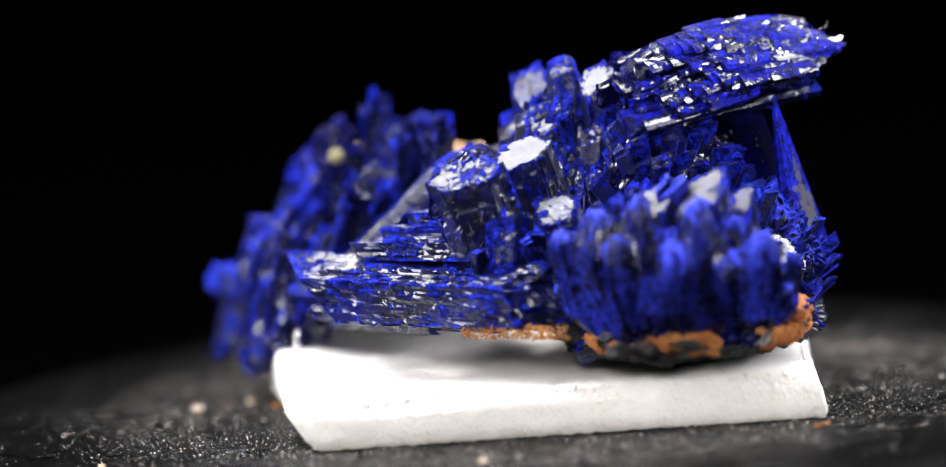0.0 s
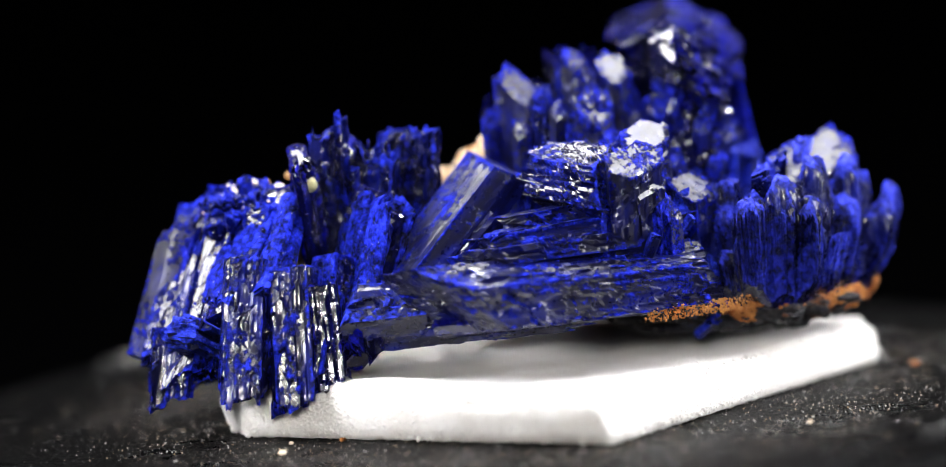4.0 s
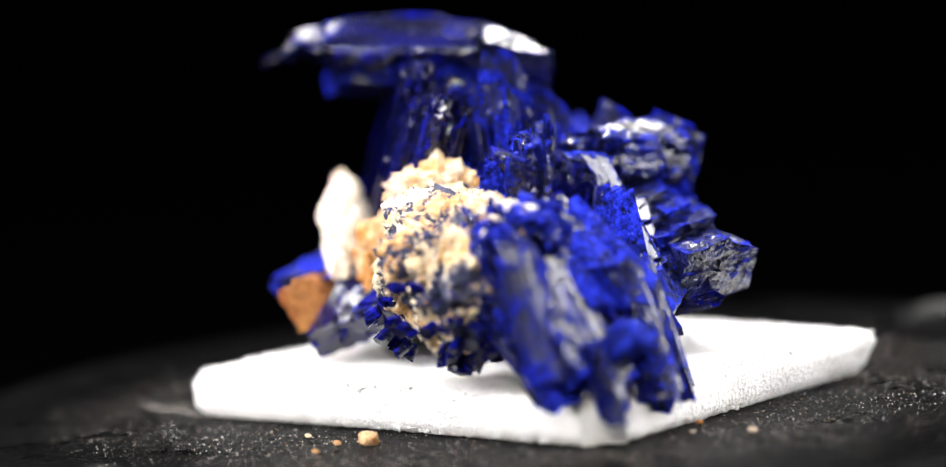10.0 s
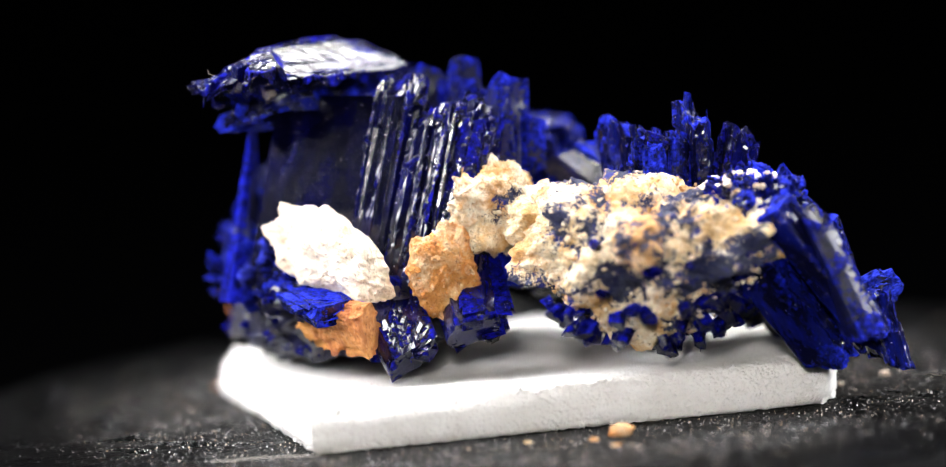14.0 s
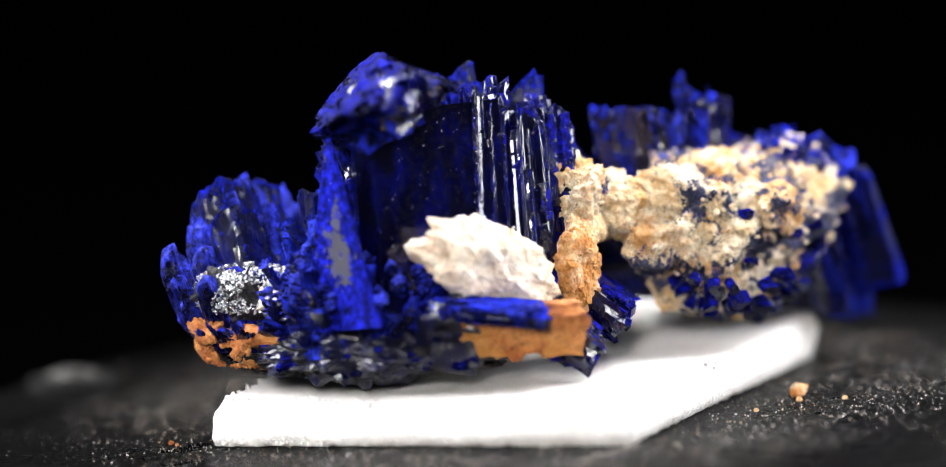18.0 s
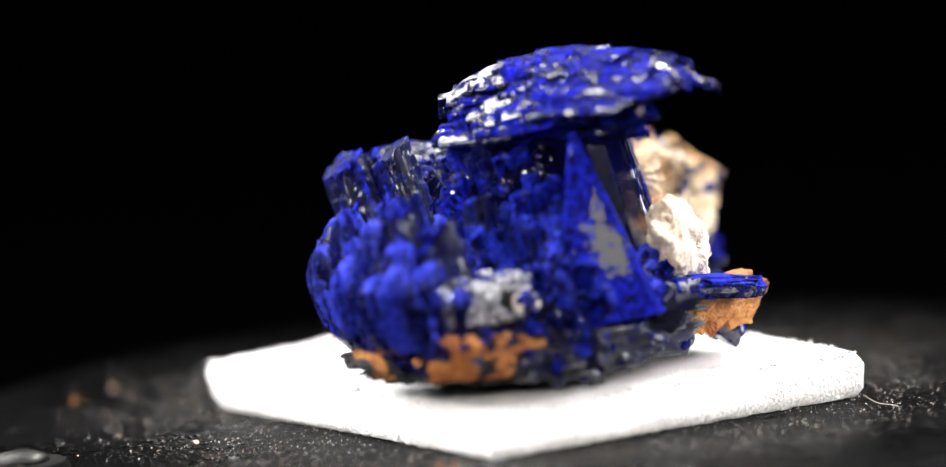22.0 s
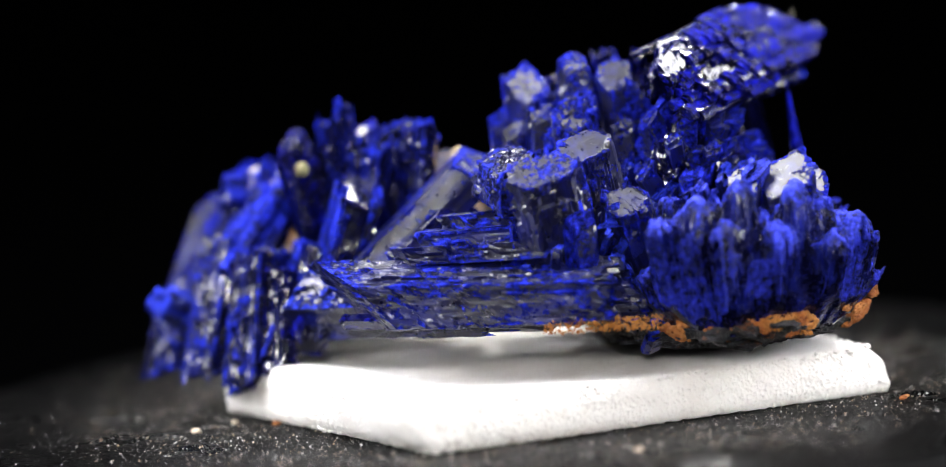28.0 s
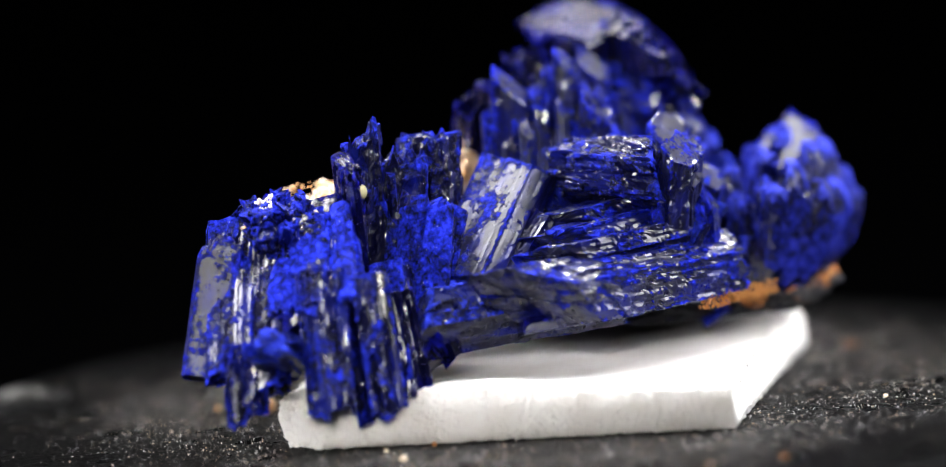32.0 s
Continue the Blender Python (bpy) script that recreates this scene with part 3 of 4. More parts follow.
def turntable():
    top = thing("turntable", "round turntable covered in grained black leatherette", "turntable")
    grained_deck(top)
    bm = bmesh.new()
    prof = [(39.4, -0.02), (39.8, -0.4), (40, -1.4), (40, -9.0), (39.0, -10.0)]
    n = 128
    rings = [[bm.verts.new(V(r * math.cos(i * math.tau / n), r * math.sin(i * math.tau / n), z)) for i in range(n)] for r, z in prof]
    for a, b in zip(rings, rings[1:]):
        for i in range(n):
            j = (i + 1) % n
            bm.faces.new((a[i], b[i], b[j], a[j]))
    part("rim", bm, RUBBER, top, "black rubber rim", True)
    rng = np.random.default_rng(9)
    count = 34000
    # Glint grains thin out towards the rim, imitating the light's falloff on the deck.
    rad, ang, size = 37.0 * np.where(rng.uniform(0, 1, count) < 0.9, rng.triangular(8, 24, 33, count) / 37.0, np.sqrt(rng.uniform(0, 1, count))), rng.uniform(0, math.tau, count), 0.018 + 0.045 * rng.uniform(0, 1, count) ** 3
    gem = np.array([(1, 0, 0), (-1, 0, 0), (0, 1, 0), (0, -1, 0), (0, 0, 1), (0, 0, -1)], dtype=float)
    tri = np.array([(0, 2, 4), (2, 1, 4), (1, 3, 4), (3, 0, 4), (2, 0, 5), (1, 2, 5), (3, 1, 5), (0, 3, 5)])
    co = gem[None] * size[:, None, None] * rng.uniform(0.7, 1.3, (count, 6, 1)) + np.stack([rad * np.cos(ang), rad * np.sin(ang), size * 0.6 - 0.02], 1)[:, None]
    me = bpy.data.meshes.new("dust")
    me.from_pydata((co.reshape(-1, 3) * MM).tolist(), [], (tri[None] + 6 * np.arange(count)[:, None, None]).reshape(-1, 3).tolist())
    me.materials.append(GLINTS)
    tagged(put("dust", me, top, None, "fine pale grains standing in for glints on the leatherette"), kind="stuff")
    bm = bmesh.new()
    bmesh.ops.create_cone(bm, cap_ends=True, segments=64, radius1=48 * MM, radius2=46 * MM, depth=68 * MM, matrix=Matrix.Translation(V(0, 0, -44.2)))
    part("base", bm, RUBBER, top, "black rubber base")
    for s, y in ((-4.5, -35.4), (4.4, 35.2)):
        bm = bmesh.new()
        bmesh.ops.create_cone(bm, cap_ends=True, segments=32, radius1=3.2 * MM, radius2=2.9 * MM, depth=0.5 * MM, matrix=Matrix.Translation(V(s, y, 0.25)))
        cap = part("recess", bm, RUBBER, top, "black rubber ring")
        bm = bmesh.new()
        bmesh.ops.create_uvsphere(bm, u_segments=24, v_segments=10, radius=1, matrix=Matrix.Translation(V(s, y, 0.5)) @ Matrix.Diagonal((1.9 * MM, 1.9 * MM, 0.7 * MM, 1)))
        part("stud", bm, STEEL, cap, "domed steel stud", True)


turntable()


def foam_base():
    """The square of white foam, torn and worn along its cut sides."""
    base = thing("foam_base", "square of white foam with rough worn edges", "base", at=(1, -1, 0))
    corners = [(-14.1, -15.5, -16.2, -15.7), (18.3, -14.7, 17.4, -14.5), (17.3, 13.5, 17.5, 13.9), (-15.9, 13.0, -16.1, 13.6), (-17.3, 10.6, -17.3, 10.8)]
    bm = bmesh.new()
    edge, seg = [], 280
    for c0, c1 in zip(corners, corners[1:] + corners[:1]):
        for i in range(seg):
            edge.append(tuple(p + (q - p) * i / seg for p, q in zip(c0, c1)))
    n = len(edge)
    cx, cy = 1.0, -1.0
    prof = [(0.2, 0.0), (0.02, 0.0), (0.006, 0.10), (0.002, 0.30), (0.0, 0.6), (0.0, 1.0), (0.0, 1.4), (0.0, 1.8), (0.002, 2.2), (0.006, 2.55), (0.014, 2.8), (0.03, 2.95), (0.06, 3.0), (0.10, 3.02), (0.16, 3.02), (0.24, 3.03), (0.34, 3.03), (0.46, 3.02), (0.60, 3.0), (0.8, 3.0)]
    rings = []
    for k, (inset, z) in enumerate(prof):
        ring = []
        for x0, y0, x1, y1 in edge:
            g = z / 3.0
            x, y = x0 + (x1 - x0) * g - cx, y0 + (y1 - y0) * g - cy
            q = Vector((x, y, z))
            rim = 1.0 if inset < 0.05 else 0.2
            r = (0.0 if inset > 0.3 else 1.0) * rim * (0.006 * noise.fractal(q * 0.9, 0.9, 2.0, 3) + (0.010 if z > 2.3 or z < 0.5 else 0.0006) * noise.turbulence(q * 2.6, 3, True) + (0.022 if z > 2.3 or z < 0.5 else 0.0004) * noise.turbulence(q * 6.5, 2, True)) + 0.006 * noise.noise(q * 0.2)
            f = 1 - inset - r
            rise = 0.85 * (z / 3.0) ** 2 * math.exp(-((x * f + 17.0) / 4.0) ** 2 - ((y * f - 1.5) / 6.5) ** 2)
            ring.append(bm.verts.new(V(x * f, y * f, z + rise + (0.09 * max(0.0, 1 - inset * 3) * noise.fractal(q * 1.6, 0.8, 2.0, 3) if k else 0))))
        rings.append(ring)
    for a, b in zip(rings, rings[1:]):
        for i in range(n):
            j = (i + 1) % n
            bm.faces.new((a[i], a[j], b[j], b[i]))
    bm.faces.new(rings[-1])
    bm.faces.new(rings[0][::-1])
    slab = part("slab", bm, FOAM, base, "", True)
    random.seed(17)
    crumbs = []
    for i in range(2600):
        x0, y0, x1, y1 = random.choice(edge)
        z = random.choice((rnd(0.1, 0.5), rnd(2.5, 3.0), rnd(2.7, 3.0), rnd(0.2, 2.9)))
        f = 0.985 - (0.012 if z > 2.6 else 0.0)
        crumbs.append(((x0 + (x1 - x0) * z / 3 - cx) * f, (y0 + (y1 - y0) * z / 3 - cy) * f, z))
    grains("torn_edge", slab, crumbs, FOAM, 18, (0.04, 0.19), "crumbly torn foam edge")


foam_base()

# ---- the specimen ----
spec = thing("mineral_specimen", "deep blue azurite crystal cluster on tan matrix, resting on white foam", "mineral")


def line(x, *points):
    """Straight stretches through (x, y) points."""
    for (a, p), (b, q) in zip(points, points[1:]):
        if x <= b or (b, q) == points[-1]:
            return p + (q - p) * min(1.0, max(0.0, (x - a) / (b - a)))


def flakes(name, parent, count, spot, size, material, seed, label):
    """Many tiny bright flakes on a face, joined; spot() gives a place."""
    random.seed(seed)
    verts, faces = [], []
    for i in range(count):
        p, r = Vector(spot()), rnd(*size)
        u = Vector((rnd(-1, 1), rnd(-1, 1), rnd(-1, 1))).normalized()
        v = u.orthogonal().normalized()
        w, k = u.cross(v), len(verts)
        ring = [p + v * r * rnd(0.6, 1.2) + w * r * rnd(-0.3, 0.3), p + w * r * rnd(0.5, 1.1), p - v * r * rnd(0.6, 1.2), p - w * r * rnd(0.5, 1.1)]
        verts += [tuple((q + u * h * r * 0.3) * MM) for h in (0.5, -0.5) for q in ring]
        faces += [(k, k + 1, k + 2, k + 3), (k + 7, k + 6, k + 5, k + 4)] + [(k + (j + 1) % 4, k + j, k + 4 + j, k + 4 + (j + 1) % 4) for j in range(4)]
    me = bpy.data.meshes.new(name)
    me.from_pydata(verts, [], faces)
    me.materials.append(material)
    return tagged(put(name, me, parent, None, label), kind="stuff")


def main_mass():
    core = lump("core", spec, (11.0, -4.4, 7.6), (7.0, 9.5, 4.0), DEEP, "dark blue massive azurite", 2, 0.22, 0.3, 5, crag=0.1)
    under = lump("underside", spec, (9.5, -7.2, 5.6), (7.6, 10.0, 2.0), PITTED, "dull black pitted underside", 9, 0.2, 0.5, 6, 0, 0.10, crumb=0.35)
    grains("pitted_crust", under, on_lump(420, (9.5, -7.2, 5.6), (7.4, 9.8, 2.0), 8, 0, lambda q: q.z < 5.8), PITTED, 8, (0.12, 0.45), "dull black pitted crust")

    def fx(x):
        return line(x, (0.6, 9.0), (1.6, 12.6), (4.0, 14.6), (7.0, 15.6), (9.5, 15.9), (12.0, 15.2), (14.4, 13.0), (16.2, 10.6), (18.6, 7.2))

    def gy(y):
        return line(y, (-20.0, 10.6), (-19.3, 13.6), (-18.2, 15.2), (-16.5, 15.9), (-15.0, 15.9), (-12.0, 14.2), (-9.0, 12.6), (-6.0, 12.0))

    def dome(x, y):
        return 4.6 + (fx(x) - 4.6) * (gy(y) - 4.6) / 11.8 + 0.7 * noise.noise(Vector((x, y, 3)) * 0.45)

    def taper(x, y, z):
        g = 1 - 0.30 * (1 - min(1.0, max(0.0, (z - 4.2) / 6.5))) ** 1.3
        return 10.2 + (x - 10.2) * g, -11.5 + (y + 11.5) * g

    def oval(x, y):
        return 1 - (abs(x - 10.0) / 8.8) ** 2.4 - (abs(y + 13.0) / 6.7) ** 2.4

    lobe = relief("lobe", spec, (1.0, 19.2, -20.2, -6.2), dome, lambda x, y: 4.7 + 5.2 * max(0.0, 0.55 - oval(x, y)) ** 1.4, oval, VIOLET, "rounded knobby blue azurite lobe", 4, ((3.2, 2.8, 1.9), (2.0, 1.8, 1.3), (0.5, 0.45, 0.14)), 25.0, 0.45, 0.11, 1, taper, None, (0.0, 0.0), lambda x, y: 1.1 if y > -15.5 and x < 14 else 0.8, 0.45, 0.0, 0.85)

    for seed, x, y, z, w, t in ((87, 11.0, -16.2, 14.9, 3.6, 2.8), (88, 8.0, -15.2, 14.5, 2.8, 2.6), (89, 13.0, -14.6, 13.6, 2.8, 2.8)):
        prism("lobe_crystal", lobe, (x + 0.4, y + 1.2, 9.0), (x, y, z), (1, -0.3, 0), w, t, CAPPED, "upright blue crystal with a grey-lit growth face", seed, cap=Matrix.Rotation(radians(-22), 3, "Z") @ CAP, k=0.7, taper=0.0, chip=0.2, cell=(1.1, 1.1, 5.0), fine=0.2)

    def inner():
        while True:
            x, y = rnd(2.5, 13.5), rnd(-15.8, -8.0)
            if oval(x, y) > 0.1:
                return x, y

    thicket(lobe, inner, lambda x, y: dome(x, y) + 0.1, 20, (1.5, 1.0), VIOLET, 5, 8.6, (9.0, -12.0), 0.9, (3, 2), 0.3, 0.5, 4.0)
    # rusty foot of the lobe
    def band(q):
        return 4.9 < q.z < 7.6 and q.y < -9.0 and noise.noise(q * 0.42) + 0.35 * noise.noise(q * 1.3) > 0.02
    grains("rust_crust", lobe, on_lump(3400, (10.3, -12.6, 6.0), (7.05, 5.45, 2.35), 7, 0, band), ORANGE, 7, (0.05, 0.22), "rust orange crust")
    lump("rust_knob", lobe, (16.3, -15.2, 7.2), (1.1, 1.9, 0.95), ORANGE, "rust orange lump", 3, 0.45, 0.6, 5, -35, crumb=0.30, shear=-0.15, crag=0.3)
    lump("rust_patch", lobe, (16.9, -12.0, 6.7), (0.7, 2.6, 0.8), ORANGE, "rust orange patch", 6, 0.5, 0.6, 5, -8, crumb=0.3, crag=0.3)
    slope = lump("sparkling_slope", lobe, (15.2, -12.4, 9.3), (1.4, 4.2, 1.8), PITTED, "black slope under the silvery crust", 5, 0.3, 0.6, 5, 4, crumb=0.35, crag=0.2)

    def spot():
        while True:
            d = Vector((random.gauss(0, 1), random.gauss(0, 1), random.gauss(0, 1))).normalized()
            if d.x > -0.1 and d.z > -0.5:
                q = Vector((15.2 + 1.6 * d.x, -12.4 + 4.4 * d.y, 9.3 + 1.95 * d.z))
                if noise.noise(q * 0.8) > -0.15:
                    return q
    flakes("silver_crust", slope, 1100, spot, (0.07, 0.24), SILVER, 71, "silvery sparkling crust")
    lump("clay_patch", lobe, (16.6, -9.9, 9.3), (0.8, 1.3, 0.85), CREAM, "cream clay patch", 8, 0.5, 0.8, 5, crumb=0.3, crag=0.3)
    lump("flank", core, (14.6, -5.8, 8.4), (4.2, 6.6, 4.4), VIOLET, "rounded blue flank", 6, 0.20, 0.4, 6, 0, 0.04, knob=0.8, flare=0.25)
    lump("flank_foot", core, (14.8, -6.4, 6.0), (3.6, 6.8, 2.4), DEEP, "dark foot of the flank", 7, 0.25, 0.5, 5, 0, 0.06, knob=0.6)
    crust("blade", core, (12.6, -6.4, 10.4), (4.6, 4.4, 3.0), 46, (1.2, 0.7), 2.4, POWDER, 0.65, 10, lambda q: q.z > 10.6 and q.y < -3.0, sink=0.5, align=(1, 0.3, 0))
    crust("blade", core, (14.6, -5.8, 8.6), (4.2, 6.4, 4.4), 26, (1.4, 0.8), 2.4, BLUE, 0.5, 11, lambda q: q.x > 14.5 and q.z > 7, sink=0.7)


def shoulder():
    """Small blocky crystals climbing from the lobe to the hood."""
    body = lump("shoulder", spec, (9.6, -6.6, 14.6), (4.8, 2.6, 4.6), CLEAR, "blue shoulder of small crystals under the hood", 33, 0.2, 0.4, 5, 30, 0.04, knob=0.5)
    crust("crystal", body, (9.6, -6.6, 14.6), (4.8, 2.6, 4.6), 70, (1.3, 1.1), 1.9, CAPPED, 0.6, 34, lambda q: q.y < -5.6 and q.z > 11.0, 30, 10, sink=0.55, align=(1, 0.2, 0), slant=0.34)


def upper_plate():
    """The tall plate under the overhanging slab, its back face a smooth wall."""
    side = (-0.77, 0.64, 0)
    prism("plate_crystal", spec, (13.7, -0.5, 7.6), (10.3, -2.1, 20.2), side, 9.9, 3.4, GLASS, "tall smooth dark blue plate crystal", 11, cut=(0.1, 0.0), k=0.9, taper=0.0, chip=0.0, cell=(3.4, 3.4, 60.0))
    for seed, p0, p1, w, t in ((12, (8.6, 4.0, 8.6), (5.4, 2.4, 19.4), 3.4, 2.2), (34, (6.0, 5.0, 8.6), (3.2, 2.8, 18.8), 3.2, 2.4), (57, (11.0, 2.2, 8.8), (7.8, 1.0, 20.4), 3.0, 2.0)):
        prism("striated_sheaf", spec, p0, p1, side, w, t, CLEAR, "fluted upright dark blue crystal", seed, cut=(0.3, 0.3), k=0.85, taper=0.05, chip=0.4, cell=(0.6, 0.6, 16.0), fine=0.16, ragged=2.2)
    bundle("striated_sheaf", spec, (7.6, 3.2, 10.4), (4.8, 1.6, 20.0), side, 6.6, 2.4, 12, (1.3, 0.9), CLEAR, "sheaf of striated upright blades", 58, 4.0, 0.8, (0.5, 1.0), 0.5, CLEAR, (4, 3), 0.3, 0.3)
    prism("wedge", spec, (17.8, -5.2, 7.4), (16.1, -6.1, 19.3), (0.42, 0.906, 0), 6.9, 1.6, DENSE, "pointed triangular blue blade", 13, cut=(0.0, 0.0), k=0.85, taper=0.93, chip=0.01, cell=(3.0, 3.0, 30.0))
    bundle("flank_sheaf", spec, (16.6, -6.8, 5.0), (14.6, -7.0, 14.0), (0.9, -0.2, 0), 4.0, 2.4, 6, (1.6, 1.0), POWDER, "upright blue blades of the flank", 35, 5.0, 0.8, (0.5, 1.0), 0.3, POWDER)


def curve(x, *points):
    """A smooth line through (x, y) points."""
    for (a, p), (b, q) in zip(points, points[1:]):
        if x <= b or (b, q) == points[-1]:
            g = min(1.0, max(0.0, (x - a) / (b - a)))
            return p + (q - p) * (0.5 * g + 0.5 * g * g * (3 - 2 * g))


def top_slab():
    """The overhanging hood, arched across, its slope shingled by long blades, its far side smooth."""
    p0, u, v = Vector((5.4, -9.0, 0)), Vector((0.81, 0.58, 0)).normalized(), None
    v = Vector((-u.y, u.x, 0))
    frame_ = Matrix((u, v, Vector((0, 0, 1)))).transposed().to_4x4()
    frame_.translation = p0 * MM

    def ridge(a):
        return curve(a, (0, 21.3), (4, 23.1), (8, 24.0), (12, 24.2), (15, 23.7), (18, 22.0))

    def edge_far(a):
        return curve(a, (0, 0.6), (4, 2.0), (8, 3.6), (12, 4.3), (15, 2.4), (18, 0.0))

    def edge_near(a):
        return curve(a, (0, 0.8), (4, 2.8), (8, 4.0), (12, 4.2), (15, 2.8), (18, 0.0))

    def top(a, b):
        z, c = ridge(a), 0.2
        if b > c:
            return 0.4 * z + 0.6 * (23.8 + 0.05 * (a - 10.0)) - 0.44 * (b - c) if 4 < a < 16.5 else z - 0.44 * (b - c)
        return z - min(3.6, z - 19.4) * min(1.0, max(0.12, (17.6 - a) / 5.0)) * min(1.2, (c - b) / (c + edge_near(a))) ** 1.3

    def low(a, b):
        return min(top(a, b) - 0.4, 19.4 + 0.05 * a + 0.5 * max(0.0, b) + 0.7 * max(0.0, a - 14.0))

    def inside(a, b):
        return min(edge_far(a) - b, b + edge_near(a), a + 0.3, 17.9 - a + 0.3 * b)

    slab = relief("top_slab", spec, (-0.5, 19.0, -5.0, 5.0), top, low, inside, CLEAR, "overhanging arched slab of parallel stepped blades", 14, ((8.0, 1.1, 0.55), (4.6, 0.55, 0.35), (3.0, 0.3, 0.10)), 3.0, 0.0, 0.13, 0, None, frame_, (0.0, 0.0), lambda a, b: 0.8 if b < 0.3 else 0.08, 0.1, 0.85)
    q0, q1 = (p0 + u * a + v * 2.0 + Vector((0, 0, top(a, 2.0) - 0.05)) for a in (5.2, 14.0))
    prism("slab_face", spec, q0, q1, v + Vector((0, 0, -0.44)), 4.0, 0.5, CLEAR, "smooth glassy far face of the slab", 74, cut=(0.5, 0.0), foot=(-0.6, 0.0), k=0.9, taper=0.0, chip=0.05, cell=(0.8, 0.8, 4.0), fine=0.2)
    random.seed(61)
    kinds = [(L, stepped("blade", CLEAR if k % 3 else SUGAR, rnd(0.6, 1.4), rnd(0.3, 0.6), L, 4, 1, 0.25, 0.9, 0.2)) for k, L in enumerate((3.0, 4.0, 5.0, 6.4, 7.4, 8.6))]
    for i in range(96):
        L, me = kinds[i % 6]
        a = rnd(0.3, 17.4 - L)
        b = rnd(-0.95, 0.0) * edge_near(a + L * 0.4)
        z0, z1 = top(a + 0.4, b), top(a + L - 0.3, b)
        tilt = Vector((0, 1.0, 0.75 if b < 0 else 0.1))
        put("blade", me, slab, aim((a, b, z0 - 0.15), (L, rnd(-0.2, 0.2), min(z1, z0 + 0.8) - z0), tilt))
    for seed, q0, q1, w, t in ((36, (9.0, -7.8, 18.7), (17.6, -2.0, 19.6), 2.8, 1.2), (62, (8.0, -6.8, 19.2), (16.4, -0.6, 20.4), 3.0, 1.5)):
        prism("slab_ledge", spec, q0, q1, (0.52, -0.74, -0.35), w, t, BLUE, "lower ledge of the overhanging slab", seed, cut=(0.8, 0.2), foot=(-0.9, 0.0), k=0.8, taper=0.0, chip=0.14, cell=(0.8, 0.8, 9.0))


